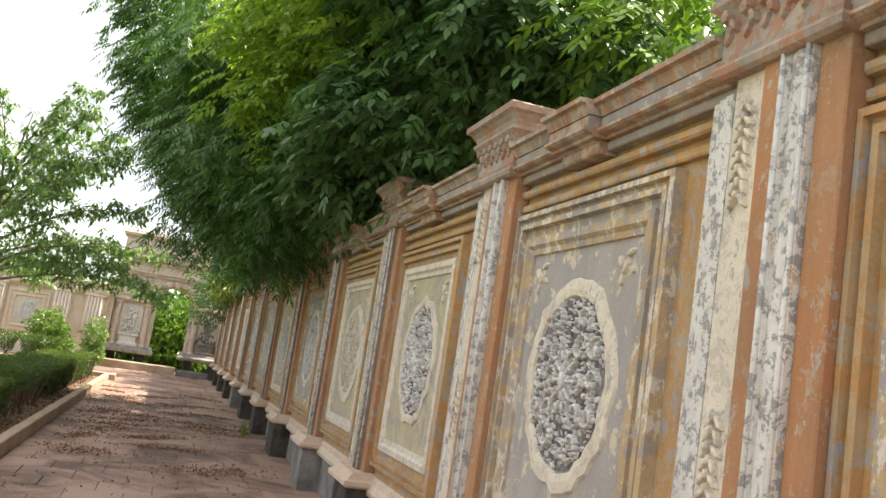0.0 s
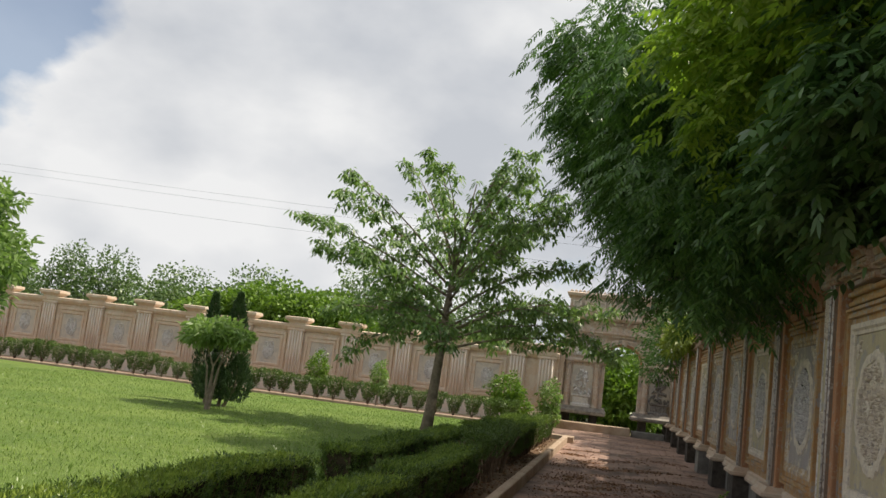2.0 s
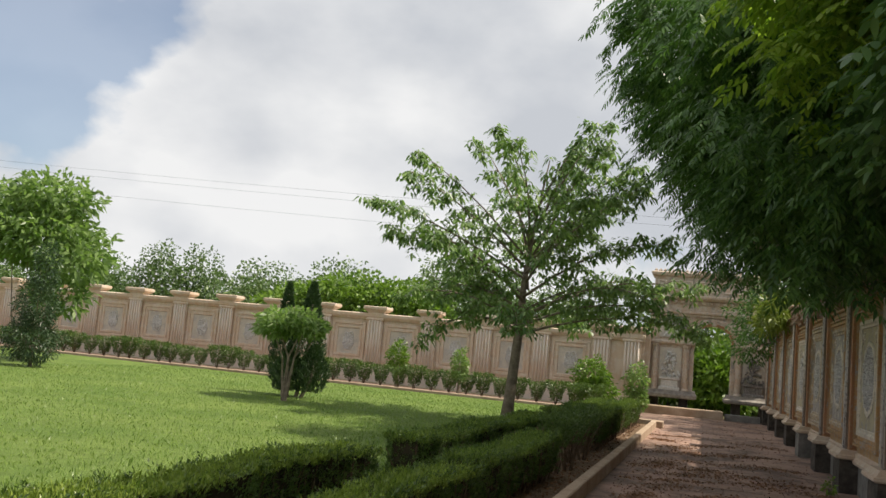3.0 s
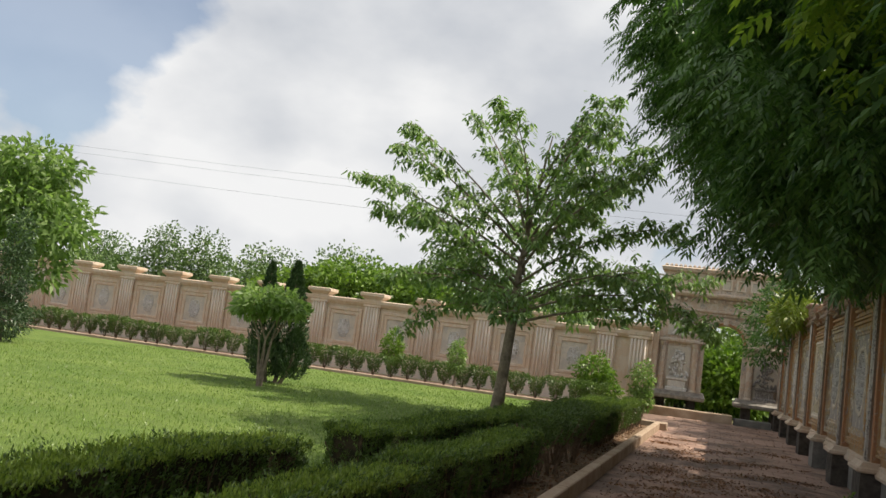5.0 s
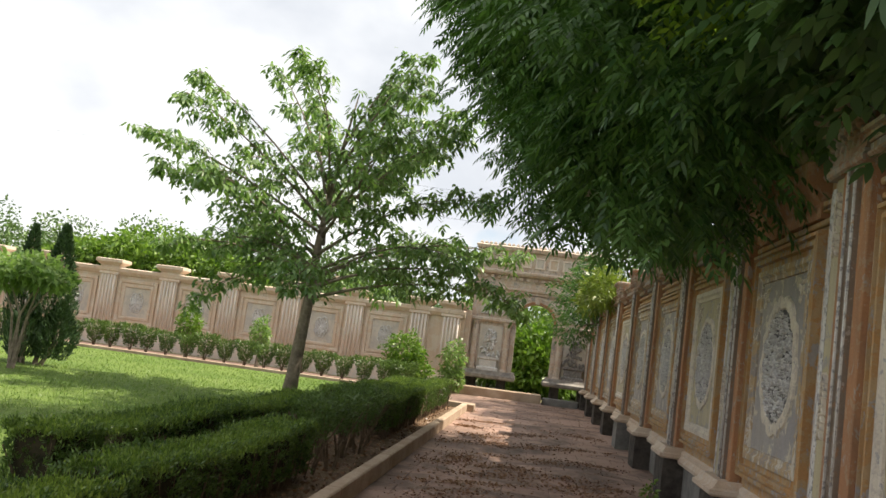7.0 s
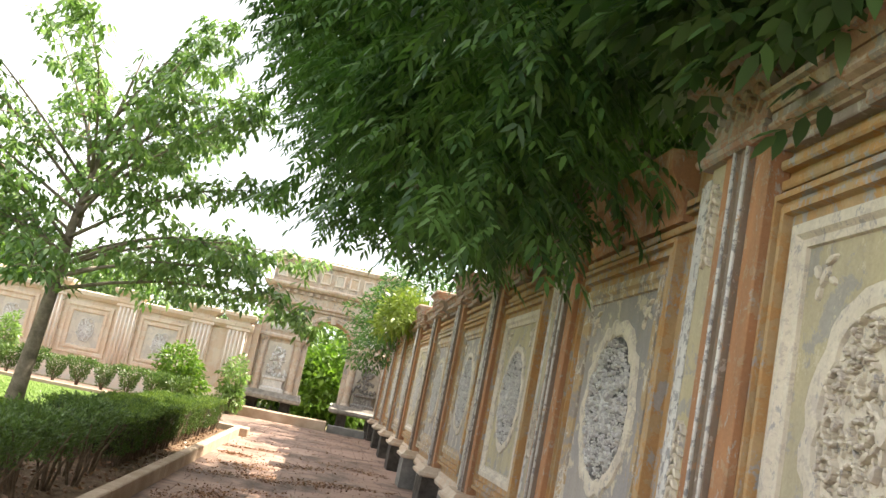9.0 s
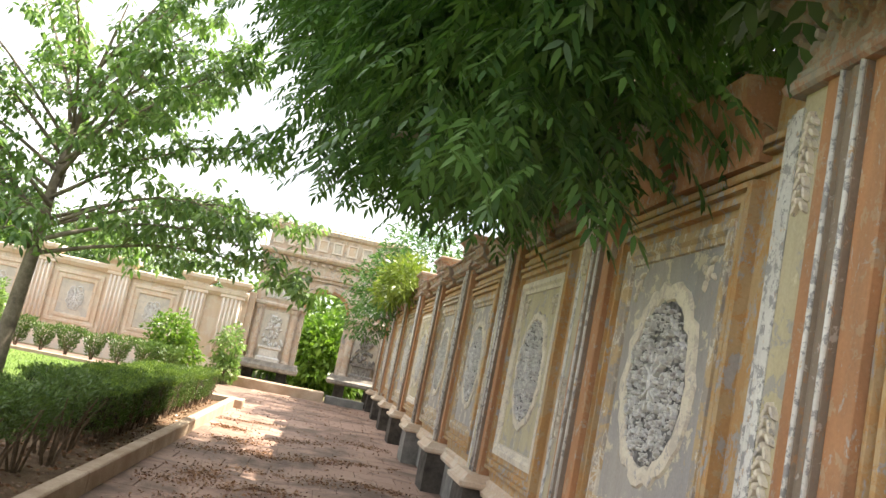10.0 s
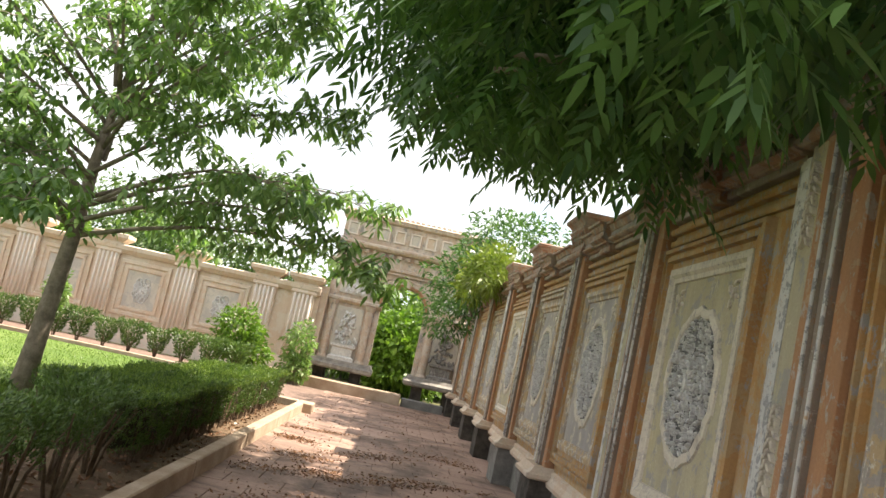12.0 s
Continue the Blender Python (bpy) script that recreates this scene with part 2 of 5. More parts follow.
def tile_material():
    m, n, l, b = material("red_brown_pavers", 0.85)
    info = n.new("ShaderNodeObjectInfo")
    geo = n.new("ShaderNodeNewGeometry")
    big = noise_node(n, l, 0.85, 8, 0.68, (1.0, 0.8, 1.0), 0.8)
    fine = noise_node(n, l, 40, 5, 0.7)
    c = ramp(n, l, info.outputs["Random"], [(0.0, (0.33, 0.195, 0.145)), (0.5, (0.39, 0.24, 0.18)), (1.0, (0.44, 0.29, 0.22))])
    c = mix(n, l, 0.45, c, ramp(n, l, geo.outputs["Random Per Island"], [(0.0, (0.33, 0.21, 0.16)), (1.0, (0.43, 0.30, 0.23))]))
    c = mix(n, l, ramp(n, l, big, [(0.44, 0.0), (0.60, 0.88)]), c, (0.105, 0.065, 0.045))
    c = mix(n, l, 0.4, c, ramp(n, l, fine, [(0.3, 0.35), (0.7, 1.0)]), "MULTIPLY")
    l.new(c, b.inputs["Base Color"])
    b.inputs["Specular IOR Level"].default_value = 0.5
    bump(n, l, b, mix(n, l, 0.5, big, fine), 0.35, 0.01)
    return m


LAWN, PAVER = lawn_material(), tile_material()
LITTER = leafy("dead_leaf_litter", (0.11, 0.05, 0.028), (0.31, 0.165, 0.085), 0.1)
GROUT = mottled("dirty_joint_sand", (0.17, 0.115, 0.09), (0.30, 0.205, 0.16), 6.0)


# ---- mesh helpers ----
def box(bm, x0, x1, y0, y1, z0, z1, bevel=0.0):
    r = bmesh.ops.create_cube(bm, size=1.0)
    vs = r["verts"]
    for v in vs:
        v.co = Vector(((x0 + x1) / 2 + v.co.x * (x1 - x0), (y0 + y1) / 2 + v.co.y * (y1 - y0), (z0 + z1) / 2 + v.co.z * (z1 - z0)))
    if bevel:
        es = list({e for v in vs for e in v.link_edges})
        bmesh.ops.bevel(bm, geom=es, offset=bevel, segments=1, affect="EDGES")
    return bm


def boxed(x0, x1, y0, y1, z0, z1, bevel=0.006):
    return box(bmesh.new(), x0, x1, y0, y1, z0, z1, bevel)


def part(name, bm, mat, parent=None, label="", smooth=False):
    me = bpy.data.meshes.new(name)
    bm.normal_update()
    bm.to_mesh(me)
    bm.free()
    me.materials.append(mat)
    if smooth:
        me.polygons.foreach_set("use_smooth", [True] * len(me.polygons))
    ob = new(name, me)
    ob.parent = parent
    if label:
        ob["label"] = label
    return ob


def shared(name, me, parent, m, label=""):
    ob = new(name, me)
    ob.parent = parent
    ob.matrix_basis = m
    if label:
        ob["label"] = label
    return ob


def holder(name, x=0.0, y=0.0, z=0.0, rz=0.0):
    ob = new(name)
    ob.empty_display_size = 0.2
    ob.matrix_basis = pose(x, y, z, 0, 0, rz)
    return ob


def ring_profile(bm, outline, profile, close=True):
    """Sweeps a moulding round an outline in the y-z plane of a panel. outline(d): the corner points grown by d; profile: (d, depth towards -x)."""
    loops = []
    for d, depth in profile:
        loops.append([bm.verts.new((-depth, yy, zz)) for yy, zz in outline(d)])
    for a, b in zip(loops, loops[1:]):
        k = len(a)
        for i in range(k):
            bm.faces.new((a[i], a[(i + 1) % k], b[(i + 1) % k], b[i]))
    return bm


def rect(y0, y1, z0, z1):
    return lambda d: [(y0 - d, z0 - d), (y1 + d, z0 - d), (y1 + d, z1 + d), (y0 - d, z1 + d)]


def oval(cy, cz, a, b, n=40, wobble=0.0, seed=0):
    rnd = random.Random(seed)
    w = [1 + wobble * rnd.uniform(-1, 1) for _ in range(n)]
    return lambda d: [(cy + (a + d) * w[i] * math.cos(2 * math.pi * i / n), cz + (b + d) * w[i] * math.sin(2 * math.pi * i / n)) for i in range(n)]


def swept(bm, prof, y0, y1, x_wall):
    """A straight moulding along y from a (proud, z) profile."""
    ends = [[bm.verts.new((x_wall - px, yy, pz)) for px, pz in prof] for yy in (y0, y1)]
    k = len(prof)
    for i in range(k):
        bm.faces.new((ends[0][i], ends[0][(i + 1) % k], ends[1][(i + 1) % k], ends[1][i]))
    bm.faces.new(ends[0])
    bm.faces.new(list(reversed(ends[1])))
    bmesh.ops.recalc_face_normals(bm, faces=bm.faces[:])
    return bm


def stacked(bm, rings):
    """Joins rectangular rings (x0, x1, y0, y1, z) into a closed body: capitals, bases, plinths."""
    loops = [[bm.verts.new(c) for c in ((x0, y0, z), (x1, y0, z), (x1, y1, z), (x0, y1, z))] for x0, x1, y0, y1, z in rings]
    bm.faces.new(list(reversed(loops[0])))
    for a, b in zip(loops, loops[1:]):
        for i in range(4):
            bm.faces.new((a[i], a[(i + 1) % 4], b[(i + 1) % 4], b[i]))
    bm.faces.new(loops[-1])
    return bm


def tube(bm, pts, radii, sides=7):
    """A tapered limb through points."""
    rings, last = [], None
    for i, (p, r) in enumerate(zip(pts, radii)):
        p = Vector(p)
        d = (Vector(pts[min(i + 1, len(pts) - 1)]) - Vector(pts[max(i - 1, 0)])).normalized()
        u = d.orthogonal().normalized() if last is None else (last - d * last.dot(d)).normalized()
        last = u
        v = d.cross(u)
        rings.append([bm.verts.new(p + (u * math.cos(2 * math.pi * k / sides) + v * math.sin(2 * math.pi * k / sides)) * r) for k in range(sides)])
    for a, b in zip(rings, rings[1:]):
        for k in range(sides):
            bm.faces.new((a[k], a[(k + 1) % sides], b[(k + 1) % sides], b[k]))
    bm.faces.new(rings[-1])
    bm.faces.new(list(reversed(rings[0])))
    return bm


def blob_bumps(bm, spots, squash=0.6):
    """Carved bosses: low rounded lumps (y, z, ry, rz, height, turn) standing on the panel at x = 0."""
    for cy, cz, ry, rz, h, a in spots:
        ca, sa = math.cos(a), math.sin(a)
        def at(u, v, d):
            return bm.verts.new((-d, cy + u * ry * ca - v * rz * sa, cz + u * ry * sa + v * rz * ca))
        n = 7
        base = [at(math.cos(2 * math.pi * i / n), math.sin(2 * math.pi * i / n), 0.0) for i in range(n)]
        mid = [at(0.72 * math.cos(2 * math.pi * i / n), 0.72 * math.sin(2 * math.pi * i / n), h * 0.8) for i in range(n)]
        top = at(0, 0, h)
        for i in range(n):
            bm.faces.new((base[(i + 1) % n], base[i], mid[i], mid[(i + 1) % n]))
            bm.faces.new((mid[(i + 1) % n], mid[i], top))
    return bm


def leaf_mesh(name, p, d, s, length, width, droop=0.0, fine=False):
    """One mesh of kite-shaped leaves, or of curved lance-shaped ones. p, d, s: arrays of base points, directions and side vectors."""
    p, d, s = (np.asarray(a, float) for a in (p, d, s))
    k = len(p)
    length, width = np.broadcast_to(length, k)[:, None], np.broadcast_to(width, k)[:, None]
    d = d / (np.linalg.norm(d, axis=1, keepdims=True) + 1e-9)
    s = s - d * (s * d).sum(1, keepdims=True)
    s = s / (np.linalg.norm(s, axis=1, keepdims=True) + 1e-9)
    def rib(u):
        q = p + d * length * u
        q[:, 2] -= droop * length[:, 0] * u * u
        return q
    if fine:
        co = np.stack((p, rib(0.28) + s * width * 0.44, rib(0.66) + s * width * 0.38, rib(1.0), rib(0.66) - s * width * 0.38, rib(0.28) - s * width * 0.44), 1)
    else:
        mid = p + d * length * 0.45
        co = np.stack((p, mid + s * width / 2, rib(1.0), mid - s * width / 2), 1)
    n = co.shape[1]
    me = bpy.data.meshes.new(name)
    me.vertices.add(n * k)
    me.vertices.foreach_set("co", co.ravel())
    me.loops.add(n * k)
    me.loops.foreach_set("vertex_index", np.arange(n * k))
    me.polygons.add(k)
    me.polygons.foreach_set("loop_start", np.arange(0, n * k, n))
    me.update(calc_edges=True)
    return me


def leaves(name, mat, parent, p, d, s, length, width, droop=0.0, label="", fine=False):
    me = leaf_mesh(name, p, d, s, length, width, droop, fine)
    me.materials.append(mat)
    ob = new(name, me)
    ob.parent = parent
    if label:
        ob["label"] = label
    return ob


def unit_dirs(rng, k):
    v = rng.normal(size=(k, 3))
    return v / np.linalg.norm(v, axis=1, keepdims=True)


def in_clumps(rng, clumps, k, hollow=0.55, power=0.9):
    """Random points in the outer part of a set of ellipsoids (x, y, z, rx, ry, rz)."""
    c = np.array(clumps, float)
    vol = c[:, 3] * c[:, 4] * c[:, 5]
    pick = rng.choice(len(c), k, p=vol ** power / (vol ** power).sum())
    v = unit_dirs(rng, k)
    r = (hollow ** 3 + (1 - hollow ** 3) * rng.random(k)) ** (1 / 3)
    lump = 1 + 0.18 * np.sin(5 * v[:, 0] + pick) * np.cos(4 * v[:, 1] - pick) + 0.1 * np.sin(9 * v[:, 2] + 2 * pick)
    return c[pick, :3] + v * c[pick, 3:6] * (r * lump)[:, None], v


def pinnate(rng, base, out, stem, pairs, leaf_len, leaf_wid, hang=0.5):
    """Sprays of paired leaflets along drooping stems: arrays for leaf_mesh."""
    k = len(base)
    d = out + np.array((0, 0, -hang))
    d = d / np.linalg.norm(d, axis=1, keepdims=True)
    side = np.cross(d, np.array((0, 0, 1.0)) + 0.2 * rng.normal(size=(k, 3)))
    side = side / (np.linalg.norm(side, axis=1, keepdims=True) + 1e-9)
    P, Dd, Ss = [], [], []
    nrm = np.cross(side, d)
    for j in range(pairs):
        u = (j + 0.6) / pairs
        at = base + d * (stem * u) + np.array((0, 0, -0.25 * stem * u * u))
        for sgn in (-1, 1):
            P.append(at)
            Dd.append(side * sgn * 0.85 + d * 0.6 + np.array((0, 0, -0.25)) + 0.12 * rng.normal(size=(k, 3)))
            Ss.append(d + 0.15 * rng.normal(size=(k, 3)))
    P.append(base + d * stem + np.array((0, 0, -0.25 * stem)))
    Dd.append(d + np.array((0, 0, -0.3)))
    Ss.append(side)
    return np.concatenate(P), np.concatenate(Dd), np.concatenate(Ss), leaf_len, leaf_wid


def tuft(rng, base, out, number, leaf_len, droop=0.4):
    """Whorls of leaves at shoot tips."""
    P, Dd, Ss = [], [], []
    k = len(base)
    for j in range(number):
        v = unit_dirs(rng, k)
        P.append(base + 0.03 * v)
        dd = v * 0.9 + out * 0.5
        dd[:, 2] = dd[:, 2] * 0.5 - droop
        Dd.append(dd)
        Ss.append(np.cross(dd, np.array((0, 0, 1.0))) + 0.4 * rng.normal(size=(k, 3)))
    return np.concatenate(P), np.concatenate(Dd), np.concatenate(Ss)


# ---- ground, path, lawn ----
def flat(name, x0, x1, y0, y1, z, mat, cuts=1):
    bm = bmesh.new()
    bmesh.ops.create_grid(bm, x_segments=cuts, y_segments=cuts, size=0.5)
    for v in bm.verts:
        v.co = Vector(((x0 + x1) / 2 + v.co.x * (x1 - x0), (y0 + y1) / 2 + v.co.y * (y1 - y0), z))
    return part(name, bm, mat)


tagged(flat("ground", -900, 900, -900, 900, -0.06, GROUND), "open ground around the garden", "ground", kind="structure")
path = tagged(flat("path", -1.3, 2.3, -8, 33.2, -0.012, GROUT), "dirty sand bed under the garden path", "path", kind="structure")
cross_path = tagged(flat("path_far", -34, -1.3, 27.4, 32.6, -0.016, GROUT), "bare strip in front of the far wall", "path", kind="structure")
soil = tagged(flat("planting_bed", -3.6, -1.3, -8, 25.0, 0.05, SOIL), "bare brown soil bed under the hedges", "soil", kind="structure")
lawn = tagged(flat("lawn", -45, -2.42, -8, 28.2, 0.062, LAWN, 2), "mown bright green lawn", "lawn", kind="structure")


def kerb():
    top = holder("kerb")
    n, y = 0, -7.0
    while y < 24.7:
        ln = min(2.4, 24.75 - y)
        xa, xb = (-1.36 + 0.011 * max(0, yy - 2) for yy in (y, y + ln))
        bm = bmesh.new()
        box(bm, -0.13, 0, 0.004, math.hypot(ln, xb - xa) - 0.004, -0.05, 0.17, 0.012)
        ob = part("kerb_stone", bm, KERB, top)
        ob.matrix_basis = pose(xa, y, 0, 0, 0, math.degrees(-math.atan2(xb - xa, ln)))
        y += ln
        n += 1
    ob = part("kerb_stone", boxed(-1.24, -0.96, 24.76, 25.35, -0.05, 0.165, 0.012), KERB, top)
    part("kerb_stone", boxed(-1.75, -1.25, 25.15, 25.35, -0.05, 0.16, 0.012), KERB, top)
    return tagged(top, "low pinkish concrete kerb beside the paved path", "kerb", kind="structure")


kerb()

# ---- the long panelled wall beside the path ----
Y0, BAY, XW = 7.975, 2.6775, 2.0


def pil_y(k):
    return Y0 + BAY * k - {1: 0.1, 2: 0.09}.get(k, 0.0)     # two bays were set out a hand short


K_FIRST, K_LAST = -4, 9
wall = part("wall_east", boxed(XW, XW + 0.3, pil_y(K_FIRST) - BAY, pil_y(K_LAST) + 0.6, 0.42, 2.9), OCHRE)
tagged(wall, "ochre panelled garden wall with flaking limewash", "wall", kind="structure")
rnd = random.Random(4)


def scatter_relief(a, b, count, seed, coarse=1.0):
    """Carved foliage inside an oval: paired curling stems round a central boss, with loose leaves between."""
    r = random.Random(seed)
    spots = []
    for i in range(count):
        u, v = r.uniform(-1, 1), r.uniform(-1, 1)
        if u * u + v * v > 0.95:
            continue
        s = r.uniform(0.006, 0.015) * coarse
        spots.append((u * a, v * b, s * r.uniform(0.45, 0.8), s * r.uniform(0.9, 1.7), r.uniform(0.008, 0.03), math.atan2(v, u) + r.uniform(-1.2, 1.2)))
    for v0 in (-0.68, -0.34, 0.02, 0.36, 0.7):
        for sgn in (-1, 1):
            for u0, size in ((0.36, 0.085), (0.74, 0.06)):
                if u0 * u0 + v0 * v0 > 0.86:
                    continue
                turn = r.uniform(0, 6.28)
                for q in range(11):             # a stem rolled into a curl
                    t = turn + sgn * q * 0.52
                    rr = size * coarse * (1 - 0.075 * q)
                    spots.append((sgn * u0 * a + rr * math.cos(t), v0 * b + rr * math.sin(t), 0.011 * coarse, 0.02 * coarse, 0.038, t))
    for m, ring_r in ((10, 0.1), (8, 0.055)):
        for i in range(m):
            t = 2 * math.pi * i / m
            spots.append((ring_r * coarse * math.cos(t), 1.3 * ring_r * coarse * math.sin(t), 0.014 * coarse, 0.036 * coarse, 0.04, t - 1.57))
    spots.append((0, 0, 0.04 * coarse, 0.06 * coarse, 0.05, 0))
    return spots


def bay_meshes():
    """Meshes of one bay, in metres from the far edge of its far pilaster."""
    far, near, joint = -0.515, -BAY + 0.30, -BAY + 0.106
    left, right = -1.96, -0.76
    out = {}
    bm = bmesh.new()
    ring_profile(bm, rect(left, right, 0.92, 2.26), [(0.249, 0.0), (0.245, 0.06), (0.215, 0.066), (0.21, 0.035), (0.19, 0.033), (0.185, 0.055), (0.155, 0.057), (0.148, 0.02), (0.10, 0.018)])
    out["outer"] = bm
    bm = bmesh.new()
    ring_profile(bm, rect(left, right, 0.92, 2.26), [(0.10, 0.018), (0.095, 0.045), (0.05, 0.05), (0.03, 0.03), (0.0, 0.028), (-0.005, 0.012)])
    out["inner"] = bm
    bm = bmesh.new()
    box(bm, -0.012, 0.0, left - 0.01, right + 0.01, 0.91, 2.27)
    out["field"] = bm
    bm = bmesh.new()
    rusty = lambda e: [(0, 2.7488), (0.085 + e, 2.7488), (0.09 + e, 2.7613), (0.125 + e, 2.7675), (0.14 + e, 2.7769), (0.14 + e, 2.7906), (0.118 + e, 2.7988), (0.1, 2.7994), (0.1, 2.8506), (0.125 + e, 2.8519), (0.15 + e, 2.8988), (0.178 + e, 2.9019), (0.182 + e, 2.9238), (0, 2.9300)]
    swept(bm, rusty(0.0), joint, far, 0.0)
    out["cornice"] = bm
    mid = (left + right) / 2
    bm = bmesh.new()
    swept(bm, [(0, 2.8000), (0.116, 2.8000), (0.12, 2.8081), (0.12, 2.8456), (0.112, 2.8500), (0, 2.8500)], joint, mid - 0.23, 0.0)
    swept(bm, [(0, 2.8000), (0.116, 2.8000), (0.12, 2.8081), (0.12, 2.8456), (0.112, 2.8500), (0, 2.8500)], mid + 0.23, far, 0.0)
    swept(bm, [(0, 2.7050), (0.052, 2.7050), (0.058, 2.7113), (0.06, 2.7456), (0, 2.7481)], joint, far, 0.0)
    out["fascia"] = bm
    bm = bmesh.new()
    swept(bm, [(q + 0.004 if 0 < q <= 0.1 else q, z) for q, z in rusty(0.065)], mid - 0.235, mid + 0.235, 0.0)
    swept(bm, [(0, 2.8000), (0.182, 2.8000), (0.186, 2.8081), (0.186, 2.8456), (0.178, 2.8500), (0, 2.8500)], mid - 0.225, mid + 0.225, 0.0)
    swept(bm, [(0, 2.6831), (0.095, 2.6831), (0.105, 2.6925), (0.105, 2.7331), (0.125, 2.7456), (0, 2.7484)], mid - 0.2, mid + 0.2, 0.0)
    out["bracket"] = bm
    bm = bmesh.new()
    prof = [(0, 0.42), (0.05, 0.42), (0.06, 0.46), (0.045, 0.50), (0.03, 0.52), (0.03, 0.56), (0.0, 0.58)]
    swept(bm, prof, joint, far, 0.0)
    out["lip"] = bm
    bm = bmesh.new()        # two thin rails between the frame and the cornice
    swept(bm, [(0, 2.535), (0.03, 2.535), (0.036, 2.545), (0.036, 2.572), (0.0, 2.58)], joint, far, 0.0)
    swept(bm, [(0, 2.618), (0.04, 2.618), (0.05, 2.63), (0.05, 2.655), (0.0, 2.668)], joint, far, 0.0)
    out["rail"] = bm
    return out, near, far, mid


def to_mesh(name, bm, mat, smooth=False):
    bm.normal_update()
    me = bpy.data.meshes.new(name)
    bm.to_mesh(me)
    bm.free()
    me.materials.append(mat)
    if smooth:
        me.polygons.foreach_set("use_smooth", [True] * len(me.polygons))
    return me


bays, near, far, mid = bay_meshes()
MESH = {
    "outer_grey": to_mesh("frame", bays["outer"].copy(), FRAME_GREY), "outer": to_mesh("frame", bays["outer"], OCHRE), "cornice": to_mesh("cornice", bays["cornice"], CORNICE),
    "bracket": to_mesh("bracket", bays["bracket"], CORNICE), "fascia": to_mesh("fascia", bays["fascia"], FASCIA), "lip": to_mesh("lip", bays["lip"], FADED), "rail": to_mesh("rail", bays["rail"], OCHRE),
}
field, inner = bays["field"], bays["inner"]
FIELD = {m: to_mesh("field", field.copy(), m) for m in (GREY_PANEL, TAN_PANEL)}
INNER = {m: to_mesh("inner_frame", inner.copy(), m) for m in (FRAME_GREY, CREAM)}


def medallion(a, b, halo, seed, parent, y, cz=1.55, pale=False):
    bm = bmesh.new()
    ring_profile(bm, oval(0, 0, a, b, 44, 0.05, seed), [(halo, 0.0), (halo * 0.9, 0.014), (halo * 0.4, 0.02), (0.01, 0.016), (0.0, 0.0)])
    ring = part("halo", bm, CREAM, parent, "cream plaster ring, chipped at its rim")
    ring.matrix_basis = pose(XW - 0.0125, y, cz)
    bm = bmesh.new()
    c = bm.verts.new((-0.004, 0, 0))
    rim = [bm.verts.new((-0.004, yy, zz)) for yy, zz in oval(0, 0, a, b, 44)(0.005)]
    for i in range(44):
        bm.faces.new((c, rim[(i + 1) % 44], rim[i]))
    ground = part("relief_ground", bm, CREAM if pale else CARVING_SHADE, parent)
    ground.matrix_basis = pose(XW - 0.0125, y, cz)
    bm = blob_bumps(bmesh.new(), scatter_relief(a, b, 1000, seed))
    rel = part("relief", bm, CREAM if pale else RELIEF, parent, "carved foliage relief in grey plaster")
    rel.matrix_basis = pose(XW - 0.0125, y, cz)


def ornament_spots(seed):
    r = random.Random(seed)
    spots = []
    for z0, z1 in ((2.28, 2.62), (1.18, 1.52)):
        z = z0
        while z < z1:
            for sgn in (-1, 1):
                spots.append((sgn * 0.026 + r.uniform(-0.006, 0.006), z, 0.014, 0.036, 0.026, sgn * r.uniform(0.3, 0.9)))
            spots.append((r.uniform(-0.01, 0.01), z + 0.02, 0.012, 0.022, 0.034, 0))
            z += 0.048
    return spots


# pilaster: a wide back strip, a shaft with a sunk channel, white fillets, base and capital
P_BACK = {m: to_mesh("back_strip", box(bmesh.new(), XW - 0.10, XW, -0.12, 0.055, 0.56, 2.765, 0.005), m) for m in (CREAM, TAN_PANEL)}
P_EDGE = to_mesh("edge_moulding", swept(bmesh.new(), [(0.0, 0.57), (0.085, 0.57), (0.085, 2.70), (0.0, 2.70)], 0.0, 0.05, 0.0), WHITEWASH)
bm = bmesh.new()
for ya, yb, proud in ((-0.51, -0.376, 0.10), (-0.229, -0.121, 0.118)):
    box(bm, XW - proud, XW, ya + 0.0005, yb - 0.0005, 0.56, 2.765, 0.006)
P_SHAFT = to_mesh("shaft", bm, RUST)
P_CHANNEL = {}
for m in (CHANNEL, WHITEWASH):
    bm = bmesh.new()
    prof = [(0.0, -0.50), (0.15, -0.50), (0.163, -0.485), (0.15, -0.47), (0.135, -0.465), (0.147, -0.44), (0.152, -0.418), (0.147, -0.395), (0.135, -0.37), (0.15, -0.365), (0.163, -0.35), (0.15, -0.335), (0.0, -0.335)]
    ends = [[bm.verts.new((XW - px * 0.83, -0.23 + (py + 0.335) * 0.88, z)) for px, py in prof] for z in (0.565, 2.76)]
    for i in range(len(prof) - 1):
        bm.faces.new((ends[0][i], ends[0][i + 1], ends[1][i + 1], ends[1][i]))
    bmesh.ops.recalc_face_normals(bm, faces=bm.faces[:])
    P_CHANNEL[m] = to_mesh("channel", bm, m)
bm = bmesh.new()
tube(bm, [(0, 0, 0.6), (0, 0, 2.75)], [0.011, 0.011], 8)
P_FILLET = to_mesh("fillet", bm, WHITEWASH, True)
P_ORN = to_mesh("ornament", blob_bumps(bmesh.new(), ornament_spots(3)), CREAM)
